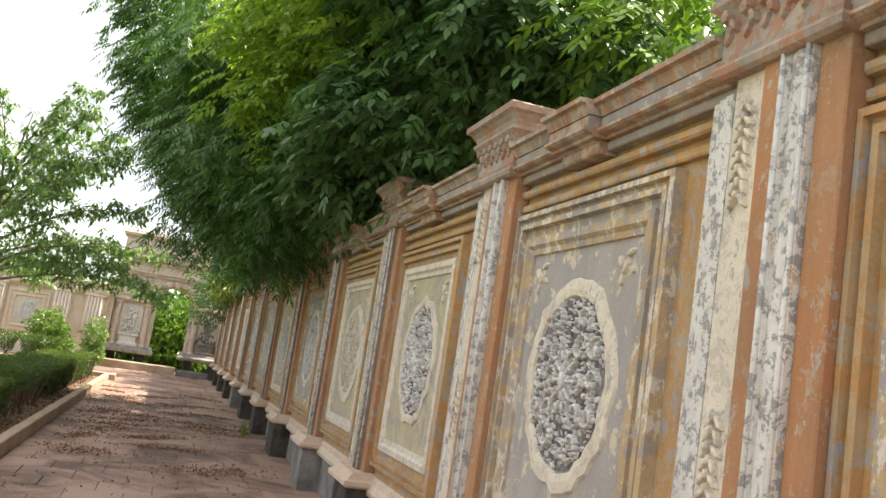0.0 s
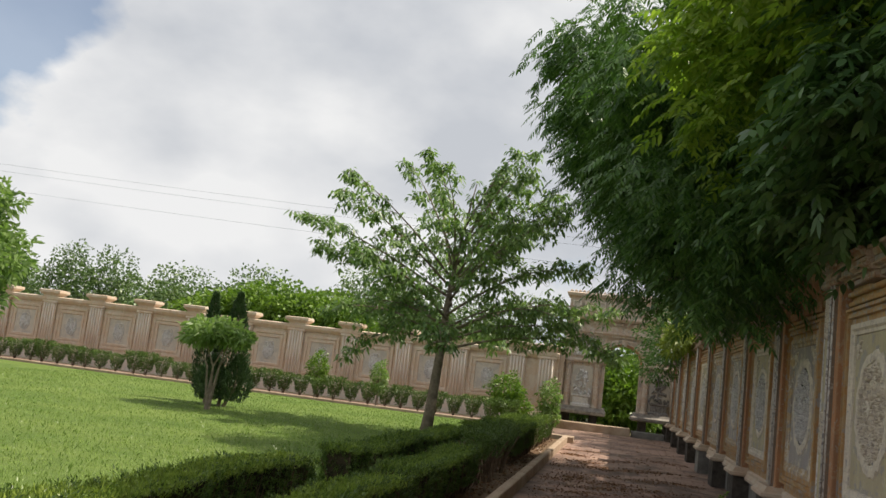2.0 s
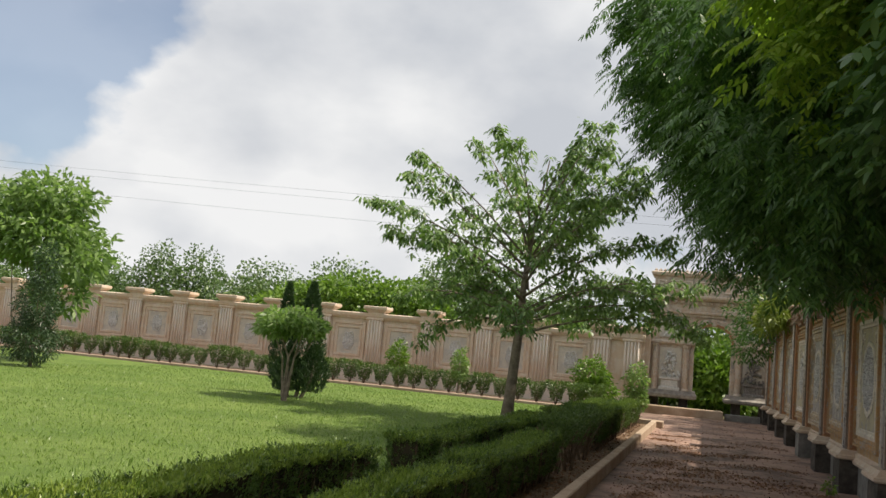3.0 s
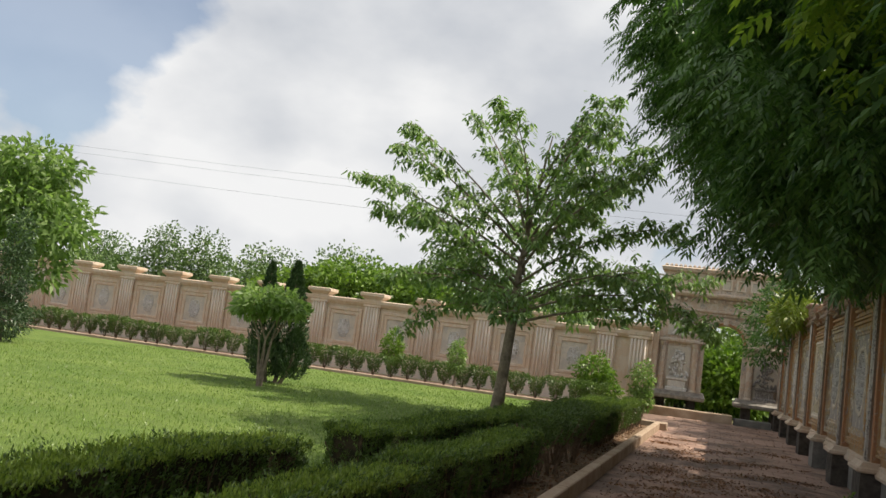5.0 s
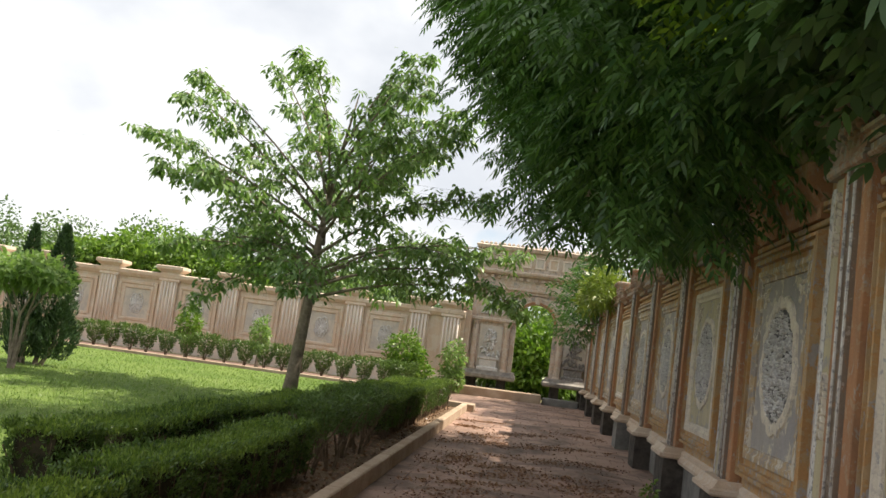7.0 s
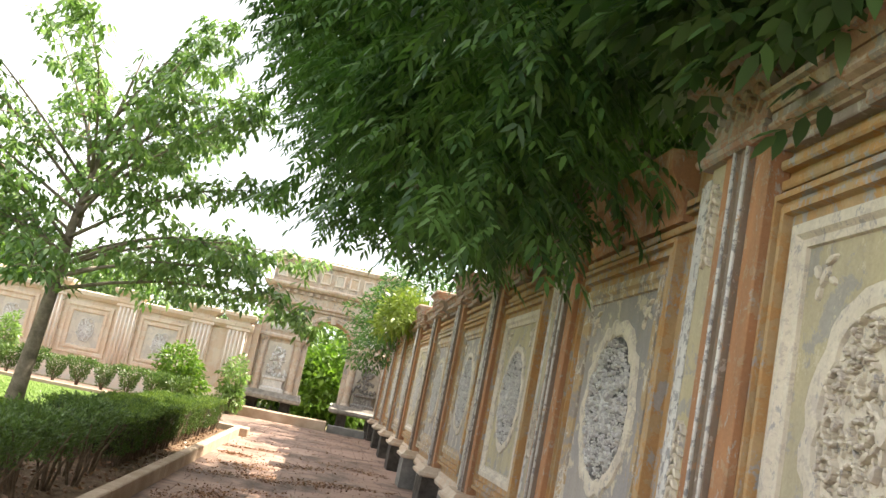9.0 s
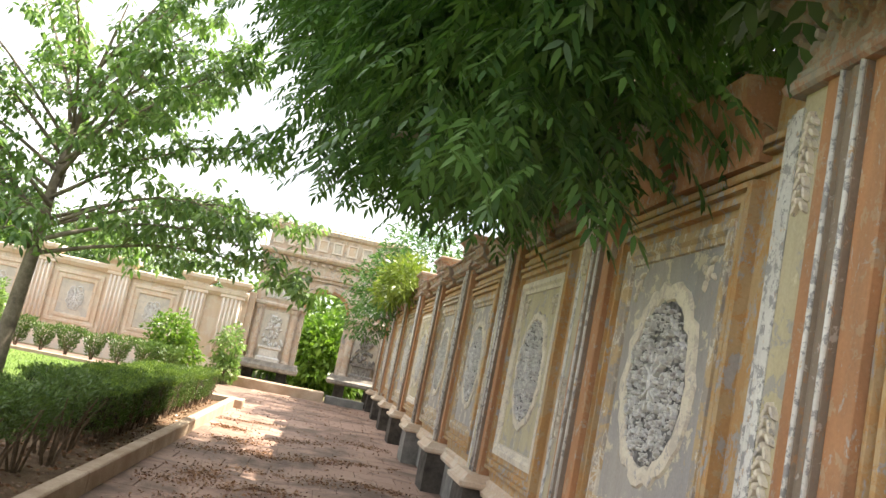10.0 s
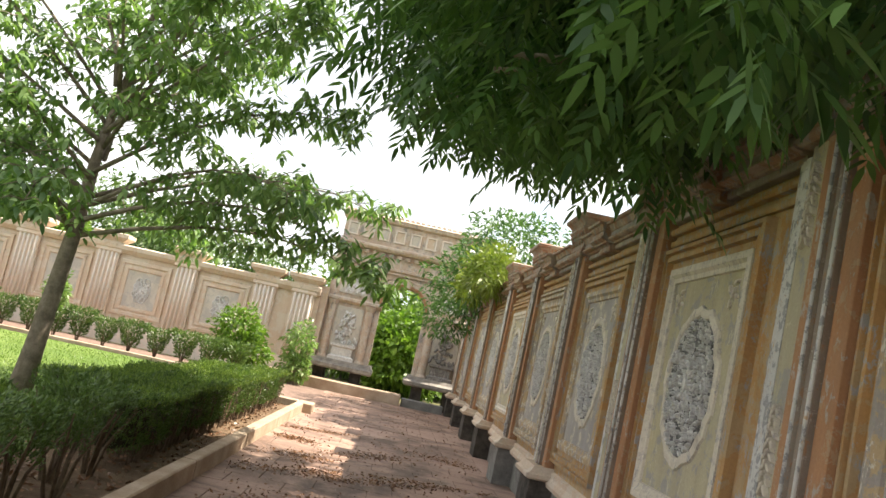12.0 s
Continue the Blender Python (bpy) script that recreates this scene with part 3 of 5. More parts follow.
bm = stacked(bmesh.new(), [(XW - 0.25, XW, -0.59, 0.11, 0.47), (XW - 0.275, XW, -0.61, 0.13, 0.49), (XW - 0.275, XW, -0.61, 0.13, 0.525), (XW - 0.24, XW, -0.59, 0.115, 0.54), (XW - 0.22, XW, -0.58, 0.11, 0.57), (XW - 0.2, XW, -0.57, 0.105, 0.60)])
P_BASE = to_mesh("base_moulding", bm, FADED)
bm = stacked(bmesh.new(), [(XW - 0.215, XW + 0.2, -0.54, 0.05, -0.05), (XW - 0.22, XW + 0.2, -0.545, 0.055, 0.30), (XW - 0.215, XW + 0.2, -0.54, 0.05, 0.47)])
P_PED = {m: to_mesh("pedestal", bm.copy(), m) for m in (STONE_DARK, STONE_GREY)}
bm.free()
bm = stacked(bmesh.new(), [
    (XW - 0.14 - e, XW + back, -0.512 - e, 0.105 + e, z) for e, back, z in (
        (0.0, 0, 2.745), (0.018, 0, 2.757), (0.026, 0, 2.78), (0.018, 0, 2.797), (0.01, 0, 2.802), (0.015, 0, 2.82), (0.0, 0, 2.83), (-0.002, 0, 2.955), (0.004, 0.05, 2.975), (0.022, 0.3, 3.0),
        (0.045, 0.3, 3.025), (0.045, 0.3, 3.045), (0.03, 0.3, 3.055), (0.04, 0.3, 3.085), (0.065, 0.32, 3.115), (0.092, 0.34, 3.13), (0.097, 0.34, 3.165), (0.085, 0.33, 3.172), (0.06, 0.31, 3.185))])
P_CAP = to_mesh("capital", bm, CAPITAL)
spots = []
for yy in (-0.46, -0.36, -0.26, -0.16, -0.06, 0.05):
    for j in range(3):
        spots.append((yy + 0.018 * (-1) ** j, 2.90 + 0.04 * j, 0.016 + 0.006 * j, 0.034, 0.022 + 0.012 * j, 0.5 * (-1) ** j))
P_CAP_LEAF = to_mesh("capital_leaves", blob_bumps(bmesh.new(), spots), CAPITAL)


def pilaster(k):
    y = pil_y(k)
    top = shared("pilaster", P_BACK[CREAM if k < 0 else TAN_PANEL], wall, pose(0, y, 0), "flaking pilaster with a grey sunk channel and white fillets")
    shared("shaft", P_SHAFT, top, Matrix())
    shared("channel", P_CHANNEL[WHITEWASH if k < 0 else CHANNEL], top, Matrix())
    for yy, back in ((0.056, -0.016), (0.114, -0.004), (0.172, 0.012), (0.226, 0.045)):
        shared("edge_moulding", P_EDGE, top, pose(XW + back, yy, 0))
    for yy in (-0.362, -0.243):
        shared("fillet", P_FILLET, top, pose(XW - 0.132, yy, 0))
    shared("ornament", P_ORN, top, pose(XW - 0.10, -0.032, 0))
    shared("base_moulding", P_BASE, top, Matrix())
    shared("capital", P_CAP, top, Matrix())
    shared("capital_leaves", P_CAP_LEAF, top, pose(XW - 0.138, 0, 0))
    shared("pedestal", P_PED[STONE_GREY if k in (1, 5) else STONE_DARK], top, Matrix(), "dark concrete pedestal")


TAN_BAYS = {0, 1, 3, 6}
for k in range(K_FIRST, K_LAST + 1):
    pilaster(k)
    y = pil_y(k)
    here = pose(XW, y, 0)
    tan = k in TAN_BAYS
    shared("frame", MESH["outer" if tan or k % 2 == 0 else "outer_grey"], wall, here)
    shared("inner_frame", INNER[CREAM if tan else FRAME_GREY], wall, here)
    shared("field", FIELD[TAN_PANEL if tan else GREY_PANEL], wall, here, "flaked tan panel" if tan else "flaked grey panel")
    shared("lip", MESH["lip"], wall, here)
    shared("rail", MESH["rail"], wall, here)
    if k == 2:      # broken cornice: a cracked stretch, then nothing up to the pilaster
        bm = bmesh.new()
        prof = [(0, 2.60), (0.06, 2.60), (0.065, 2.70), (0.12, 2.79), (0.16, 2.86), (0.175, 2.97), (0.0, 2.99)]
        swept(bm, prof, -0.9, 0.0, 0.0)
        ob = part("broken_cornice", bm, RUST, wall, "cracked cornice stub with a broken end")
        ob.matrix_basis = pose(XW, y + near + 1.1, 0, 1.2, 0, 0)
        bm = bmesh.new()
        swept(bm, prof, -0.5, 0.0, 0.0)
        ob = part("broken_cornice", bm, RUST, wall)
        ob.matrix_basis = pose(XW, y + near + 1.66, -0.02, -1.0, 0, 0)
        part("cornice", boxed(XW - 0.05, XW, y + near - 0.19, y + far, 2.62, 2.69, 0.004), OCHRE, wall)
    else:
        shared("cornice", MESH["cornice"], wall, here)
        shared("fascia", MESH["fascia"], wall, here, "flaked grey fascia")
        shared("bracket", MESH["bracket"], wall, here)
    big = k in (1, 2, -1)
    medallion(0.385, 0.425, 0.10 if big else 0.075, 20 + k, wall, y + mid, 1.59, pale=(k == 1))
spots = [(0.0, 0.0, 0.02, 0.05, 0.02, 0.5), (0.05, 0.02, 0.018, 0.04, 0.02, -0.6), (-0.03, 0.06, 0.016, 0.04, 0.02, 1.2), (0.03, -0.06, 0.018, 0.035, 0.018, 0.2), (-0.05, -0.02, 0.014, 0.03, 0.016, -1.0)]
CORNER = to_mesh("corner_ornament", blob_bumps(bmesh.new(), spots), CREAM)
for k in range(K_FIRST, K_LAST + 1):
    for yy in (mid - 0.46, mid + 0.46):
        shared("corner_ornament", CORNER, wall, pose(XW - 0.0125, pil_y(k) + yy, 2.13))
part("footing", boxed(XW + 0.02, XW + 0.28, pil_y(K_FIRST) - BAY, pil_y(K_LAST) + 0.5, -0.05, 0.42), STONE_GREY, wall, "grey concrete footing in shade")

# ---- the arched gate at the end of the path ----
GY = 33.0
gate = holder("archway", 0.2, GY, 0)
tagged(gate, "weathered ochre archway with carved reliefs and a dentilled attic", "archway", kind="structure")


def gpart(name, bm, mat, label="", parent=None):
    return part(name, bm, mat, parent or gate, label)


R, SPRING = 0.6, 2.45
gpart("pier", boxed(-2.05, -R, 0, 0.9, 0.62, 3.35), GATE_WASH)
gpart("pier", boxed(R, 1.95, 0, 0.9, 0.62, 3.35), GATE_WASH)
bm = bmesh.new()
n = 16
lo = [(-R * math.cos(math.pi * i / n), SPRING + R * math.sin(math.pi * i / n)) for i in range(n + 1)]
for (xa, za), (xb, zb) in zip(lo, lo[1:]):
    f = [bm.verts.new((x, yy, z)) for yy in (0.0, 0.9) for x, z in ((xa, za), (xb, zb), (xb, 3.35), (xa, 3.35))]
    for q in ((0, 1, 2, 3), (7, 6, 5, 4), (0, 4, 5, 1), (3, 2, 6, 7)):
        bm.faces.new([f[i] for i in q])
gpart("arch_wall", bm, GATE_WASH)
for name, mat, prof in (("inner_archivolt", RUST, ((R - 0.01, 0.0), (R - 0.01, -0.06), (R + 0.05, -0.08), (R + 0.06, -0.05))), ("archivolt", GATE_WASH, ((R + 0.06, -0.05), (R + 0.13, -0.05), (R + 0.14, -0.07), (R + 0.21, -0.06), (R + 0.23, 0.0)))):
    bm = bmesh.new()
    rings = []
    for rr, dy in prof:
        rings.append([bm.verts.new((-rr * math.cos(math.pi * i / 24), dy, SPRING + rr * math.sin(math.pi * i / 24))) for i in range(25)])
    for a, b in zip(rings, rings[1:]):
        for i in range(24):
            bm.faces.new((a[i], a[i + 1], b[i + 1], b[i]))
    gpart(name, bm, mat)
gpart("keystone", stacked(bmesh.new(), [(-0.07, 0.07, -0.11, 0.0, SPRING + R - 0.02), (-0.1, 0.1, -0.13, 0.0, SPRING + R + 0.2)]), GATE_WASH)
for x0, x1 in ((-2.1, -R + 0.03), (R - 0.03, 2.0)):
    gpart("impost", stacked(bmesh.new(), [(x0, x1, -0.04, 0.9, 2.30), (x0, x1, -0.10, 0.9, 2.36), (x0, x1, -0.10, 0.9, 2.42), (x0, x1, -0.05, 0.9, 2.45)]), GATE_WASH)
    gpart("plinth", stacked(bmesh.new(), [(x0 - 0.12, x1 + 0.1, -0.30, 0.95, 0.52), (x0 - 0.16, x1 + 0.12, -0.34, 0.95, 0.56), (x0 - 0.16, x1 + 0.12, -0.34, 0.95, 0.64), (x0 - 0.08, x1 + 0.08, -0.26, 0.95, 0.70), (x0 - 0.06, x1 + 0.06, -0.22, 0.95, 0.78)]), PALE_STONE, "pale moulded plinth with a ragged lower edge")
    # near-black supports, coloured for the shaded void below the plinth
    for xx in (x0 + 0.25, x1 - 0.3):
        gpart("support", boxed(xx - 0.14, xx + 0.14, -0.1, 0.8, -0.05, 0.54), STONE_DARK)
# columns beside the reliefs
for xc in (-1.86, -0.84, 0.84, 1.8):
    bm = bmesh.new()
    tube(bm, [(xc, -0.05, 0.76), (xc, -0.05, 0.80), (xc, -0.05, 0.86), (xc, -0.05, 2.18), (xc, -0.05, 2.22), (xc, -0.05, 2.32)], [0.15, 0.15, 0.11, 0.095, 0.12, 0.15], 14)
    gpart("column", bm, GATE_WASH)
for xc, seed in ((-1.35, 5), (1.32, 6)):
    gpart("relief_panel", boxed(xc - 0.36, xc + 0.36, -0.02, 0.01, 0.80, 2.2), FADED_PANEL)
    bm = bmesh.new()
    r = random.Random(seed)
    spots = []
    for i in range(70):
        v = r.random()
        u = r.uniform(-1, 1) * (0.32 * (1 - 0.75 * v) + 0.02)
        s = r.uniform(0.04, 0.085)
        spots.append((u, 1.22 + v * 0.82, s * 0.6, s, r.uniform(0.03, 0.1), r.uniform(-1, 1)))
    blob_bumps(bm, spots)
    ob = gpart("carving", bm, RELIEF if xc < 0 else DARK_RELIEF, "grey carved relief on a stepped stone base")
    ob.matrix_basis = pose(xc, -0.02, 0, 0, 0, 90)
    gpart("carving_base", stacked(bmesh.new(), [(xc - 0.34, xc + 0.34, -0.20, 0, 0.78), (xc - 0.34, xc + 0.34, -0.20, 0, 0.86), (xc - 0.27, xc + 0.27, -0.15, 0, 0.90), (xc - 0.27, xc + 0.27, -0.15, 0, 1.10), (xc - 0.33, xc + 0.33, -0.20, 0, 1.14), (xc - 0.33, xc + 0.33, -0.20, 0, 1.20)]), RELIEF if xc < 0 else DARK_RELIEF)
    gpart("spandrel_panel", boxed(xc - 0.42, xc + 0.30, -0.03, 0.01, 2.55, 3.15), FADED_PANEL)
    bm = blob_bumps(bmesh.new(), [(r.uniform(-0.3, 0.24), r.uniform(2.62, 3.08), 0.05, 0.07, r.uniform(0.02, 0.05), r.uniform(-1, 1)) for _ in range(40)])
    ob = gpart("spandrel_carving", bm, RELIEF)
    ob.matrix_basis = pose(xc, -0.03, 0, 0, 0, 90)
gpart("frieze", stacked(bmesh.new(), [(-2.12, 2.02, -0.08, 0.98, 3.3), (-2.12, 2.02, -0.08, 0.98, 3.36), (-2.18, 2.08, -0.15, 1.0, 3.40), (-2.18, 2.08, -0.15, 1.0, 3.45), (-2.06, 1.96, -0.03, 0.93, 3.47), (-2.06, 1.96, -0.03, 0.93, 3.82), (-2.2, 2.1, -0.18, 1.0, 3.86), (-2.25, 2.15, -0.24, 1.05, 3.93), (-2.25, 2.15, -0.24, 1.05, 3.98), (-2.04, 1.94, -0.02, 0.92, 4.02)]), GATE_WASH)
for i in range(18):
    xx = -1.98 + i * 0.229
    gpart("dentil", boxed(xx - 0.055, xx + 0.055, -0.13, -0.03, 3.72, 3.82, 0.004), GATE_WASH)
gpart("attic", stacked(bmesh.new(), [(-2.02, 1.92, 0.0, 0.9, 4.0), (-2.02, 1.92, 0.0, 0.9, 4.62), (-2.12, 2.02, -0.1, 1.0, 4.66), (-2.16, 2.06, -0.14, 1.02, 4.76), (-2.08, 1.98, -0.06, 1.0, 4.80)]), GATE_WASH)
for i in range(9):
    xx = -1.78 + i * 0.43
    bm = bmesh.new()
    ring_profile(bm, rect(-0.1, 0.1, 4.2, 4.46), [(0.05, 0.0), (0.045, 0.05), (0.01, 0.05), (0.0, 0.005)])
    ob = gpart("attic_block", bm, FADED_PALE)
    ob.matrix_basis = pose(xx, 0, 0, 0, 0, 90)
    gpart("attic_panel", boxed(xx - 0.1, xx + 0.1, -0.012, 0.0, 4.2, 4.46, 0.002), FADED if i % 2 else FADED_PANEL)
for i in range(28):
    xx = -2.0 + i * 0.146
    gpart("cresting", stacked(bmesh.new(), [(xx - 0.05, xx + 0.05, -0.04, 0.06, 4.79), (xx - 0.055, xx + 0.055, -0.045, 0.065, 4.84), (xx - 0.012, xx + 0.012, 0.0, 0.02, 4.89)]), GATE_WASH)
step = part("step", boxed(-2.9, 0.62, 31.9, 32.55, -0.05, 0.26, 0.02), KERB)
tagged(step, "low pinkish concrete step before the archway", "step", kind="structure")
step2 = part("drain_edge", boxed(0.66, 1.75, 32.05, 32.35, -0.05, 0.2, 0.02), STONE_GREY)
tagged(step2, "broken grey drain edge beside the step", "step", kind="structure")

# ---- the far wall beyond the lawn ----
FY, FBAY, FX0 = 32.6, 2.08, -3.45
fwall = part("wall_north", boxed(-46, -2.0, FY, FY + 0.3, 0.0, 2.42), FADED)
tagged(fwall, "long faded pink panelled wall beyond the lawn", "wall", kind="structure")
part("coping", stacked(bmesh.new(), [(-46, -2.0, FY - 0.06, FY + 0.36, 2.3), (-46, -2.0, FY - 0.14, FY + 0.42, 2.4), (-46, -2.0, FY - 0.15, FY + 0.44, 2.5), (-46, -2.0, FY - 0.05, FY + 0.35, 2.53)]), FADED, fwall)
part("plinth_band", boxed(-46, -2.0, FY - 0.12, FY, 0.0, 0.58, 0.01), FADED_PALE, fwall)


def f_outline(x0, x1, z0, z1):
    return lambda d: [(x0 - d, z0 - d), (x1 + d, z0 - d), (x1 + d, z1 + d), (x0 - d, z1 + d)]


part("end_pier", boxed(-2.3, -1.82, FY + 0.16, FY + 0.75, 0.0, 2.6, 0.01), FADED, fwall)
bm = bmesh.new()
ring_profile(bm, f_outline(-0.42, 0.42, 0.98, 1.92), [(0.25, 0.0), (0.24, 0.05), (0.16, 0.055), (0.14, 0.02), (0.10, 0.02), (0.09, 0.05), (0.02, 0.05), (0.0, 0.01)])
F_FRAME = to_mesh("frame", bm, FADED)
F_FIELD = to_mesh("field", box(bmesh.new(), -0.01, 0, -0.43, 0.43, 0.97, 1.93), FADED_PANEL)
F_REL = to_mesh("relief", blob_bumps(bmesh.new(), [(0.8 * a, b + 1.45, c, d, e, f) for a, b, c, d, e, f in scatter_relief(0.27, 0.31, 90, 8, 1.6)]), RELIEF)
bm = bmesh.new()
box(bm, -0.10, 0, -0.30, 0.30, 0.55, 2.5, 0.005)
F_PIL = to_mesh("pilaster", bm, FADED)
bm = bmesh.new()
tube(bm, [(0, 0, 0.6), (0, 0, 2.28)], [0.035, 0.033], 8)
F_RIB = to_mesh("rib", bm, FADED_PALE, True)
bm = stacked(bmesh.new(), [(-0.12, 0.3, -0.32, 0.32, 2.26), (-0.15, 0.35, -0.35, 0.35, 2.30), (-0.12, 0.3, -0.32, 0.32, 2.36), (-0.12, 0.3, -0.32, 0.32, 2.56), (-0.2, 0.4, -0.42, 0.42, 2.64), (-0.24, 0.44, -0.46, 0.46, 2.68), (-0.24, 0.44, -0.46, 0.46, 2.77), (-0.18, 0.4, -0.4, 0.4, 2.79)])
F_CAP = to_mesh("capital", bm, FADED)
for i in range(-1, 21):
    x = FX0 - FBAY * i if i >= 0 else -2.42     # the last bay before the archway is a short one
    m = pose(x, FY, 0, 0, 0, 90)
    top = shared("pilaster", F_PIL, fwall, m, "ribbed pilaster with a flat cap")
    for j in range(5):
        shared("rib", F_RIB, top, pose(-0.105, -0.22 + 0.11 * j, 0))
    shared("capital", F_CAP, top, Matrix())
    if i < 0:
        continue
    m2 = pose(x - FBAY / 2, FY, 0, 0, 0, 90)
    shared("frame", F_FRAME, fwall, m2)
    shared("field", F_FIELD, fwall, m2)
    shared("relief", F_REL, fwall, pose(x - FBAY / 2, FY - 0.01, 0, 0, 0, 90))
hk = part("bed_edge", boxed(-40, -2.6, 28.25, 28.4, -0.05, 0.14, 0.01), KERB)
tagged(hk, "low kerb between lawn and the row of small bushes", "kerb", kind="structure")

# closing walls out of view
for name, b in (("wall_south", (-46, 2.3, -8.4, -8.1, 0, 2.5)), ("wall_west", (-46.3, -46, -8.4, 32.9, 0, 2.5))):
    tagged(part(name, boxed(*b), FADED), "plain faded garden wall", "wall", kind="structure")


# ---- trees ----


def neem_tree(name, foot, clumps, sprays, seed, mat, label, stem=0.29, pairs=6, leaf=0.105, trunk_h=2.6, hang=0.38, wide=0.48):
    rng = np.random.default_rng(seed)
    top = holder(name, *foot)
    fx, fy, fz = foot
    bm = bmesh.new()
    tube(bm, [(0, 0, -0.1), (0.02, 0.05, 0.5), (0.1, 0.0, trunk_h * 0.6), (0.05, 0.1, trunk_h)], [0.26, 0.2, 0.17, 0.15], 10)
    part("trunk", bm, BARK, top, smooth=True)
    for c in clumps:
        if c[3] < 0.4:
            continue
        tip = np.array(c[:3]) - np.array(foot)
        s = np.array((0.05, 0.1, trunk_h))
        midp = s * 0.5 + tip * 0.5 + np.array((0, 0, 0.5))
        bm = bmesh.new()
        tube(bm, [tuple(s), tuple(midp), tuple(tip)], [0.09, 0.06, 0.02], 6)
        part("limb", bm, BARK, top, smooth=True)
    pads, way = in_clumps(rng, clumps, sprays // 30, 0.6, 0.62)
    pick = rng.integers(0, len(pads), sprays)
    off = rng.normal(size=(sprays, 3)) * np.array((0.22, 0.22, 0.15))
    p, v = pads[pick] + off, 0.5 * way[pick] + off * 2.2
    gap = np.sin(3.3 * p[:, 0] + 2.0 * p[:, 1]) + np.sin(2.9 * p[:, 1] + 3.6 * p[:, 2] + 1) + np.sin(4.4 * p[:, 2] + 2.6 * p[:, 0] + 2)
    keep = gap > -0.7
    p, v = p[keep], v[keep]
    p = p - np.array(foot)
    out = v * np.array((1, 1, 0.4)) + 0.8 * rng.normal(size=p.shape)
    out[:, 2] *= 0.4
    P, D, S, L, W = pinnate(rng, p, out / np.linalg.norm(out, axis=1, keepdims=True), stem, pairs, leaf, leaf * wide, hang)
    leaves("crown", mat, top, P, D, S, L * rng.uniform(0.75, 1.25, len(P)), W, 0.3, fine=True)
    q, v = in_clumps(rng, [(c[0], c[1], c[2], c[3] * 0.62, c[4] * 0.62, c[5] * 0.6) for c in clumps if c[3] > 0.6 * max(q[3] for q in clumps)], int(sprays * 0.5), 0.1)
    q = q - np.array(foot)
    leaves("inner_foliage", mat, top, q, unit_dirs(rng, len(q)), rng.normal(size=q.shape), rng.uniform(0.10, 0.2, len(q)), 0.09, 0.2)
    return tagged(top, label, "tree")


# crown clumps as x, y, z and radius: the high crown, then the lobes that hang over the path
high_crown = [
    (1.2, 17.3, 5.3, 1.4), (2.2, 13.0, 6.1, 1.3), (2.2, 18.3, 6.9, 1.4), (0.8, 15.3, 6.3, 1.4), (0.4, 17.1, 6.9, 1.4), (0.8, 12.6, 6.3, 1.3), (2.2, 15.6, 6.7, 1.4), (1.1, 13.3, 4.9, 1.3),
    (1.0, 15.3, 4.7, 1.4), (0.4, 18.6, 5.9, 1.4), (1.4, 11.6, 4.9, 1.0), (3.4, 13.6, 5.6, 1.4), (1.6, 14.1, 5.7, 1.4), (0.0, 16.8, 5.9, 1.3), (2.0, 15.8, 5.7, 1.3), (0.2, 14.6, 5.5, 1.2),
    (1.8, 18.8, 4.9, 1.2), (-0.8, 18.3, 7.1, 1.0), (-0.6, 15.6, 7.1, 0.95), (0.2, 11.9, 5.5, 0.85), (-0.7, 15.4, 6.3, 0.75), (-1.0, 17.8, 6.2, 0.75), (2.7, 12.6, 4.1, 0.9), (3.2, 15.6, 4.6, 1.1),
]
low_lobes = [
    (0.9, 12.1, 4.1, 1.0), (0.6, 18.6, 4.7, 1.0), (1.2, 17.1, 4.3, 1.0), (0.8, 14.1, 3.9, 0.95), (1.2, 15.3, 3.7, 0.75), (0.0, 16.6, 4.9, 0.75), (0.9, 11.4, 3.35, 0.5), (0.9, 13.1, 3.3, 0.6),
    (0.4, 16.1, 3.75, 0.55), (1.6, 18.5, 4.1, 0.6), (2.0, 16.1, 3.9, 0.55), (0.2, 17.6, 3.9, 0.5), (0.45, 15.0, 3.35, 0.45), (0.7, 12.4, 2.95, 0.35), (0.5, 14.1, 3.15, 0.4), (1.0, 14.5, 3.1, 0.45),
    (1.1, 13.8, 2.9, 0.3), (1.3, 11.5, 2.75, 0.28), (1.2, 12.3, 2.8, 0.32), (2.4, 11.6, 3.9, 0.5), (1.6, 12.6, 3.3, 0.45), (2.4, 17.2, 4.1, 0.5),
]
hanging_sprays = [(1.3, 11.3, 2.55, 0.2), (0.95, 11.3, 2.5, 0.2), (0.6, 11.35, 2.52, 0.2), (0.38, 11.6, 2.8, 0.25), (1.1, 11.5, 2.9, 0.32), (0.7, 11.5, 2.95, 0.32), (1.5, 11.35, 2.8, 0.2), (1.15, 11.25, 2.4, 0.12), (1.35, 11.2, 2.3, 0.1)]
big_clumps = [(x, y, z, r, 1.25 * r, 0.72 * r) for x, y, z, r in high_crown + low_lobes + hanging_sprays]
neem_tree("neem_tree", (3.6, 14.2, 0.0), big_clumps, 22500, 11, NEEM, "dense dark green tree leaning over the panelled wall", 0.3, 6, 0.1, 2.6, 0.6, 0.34)
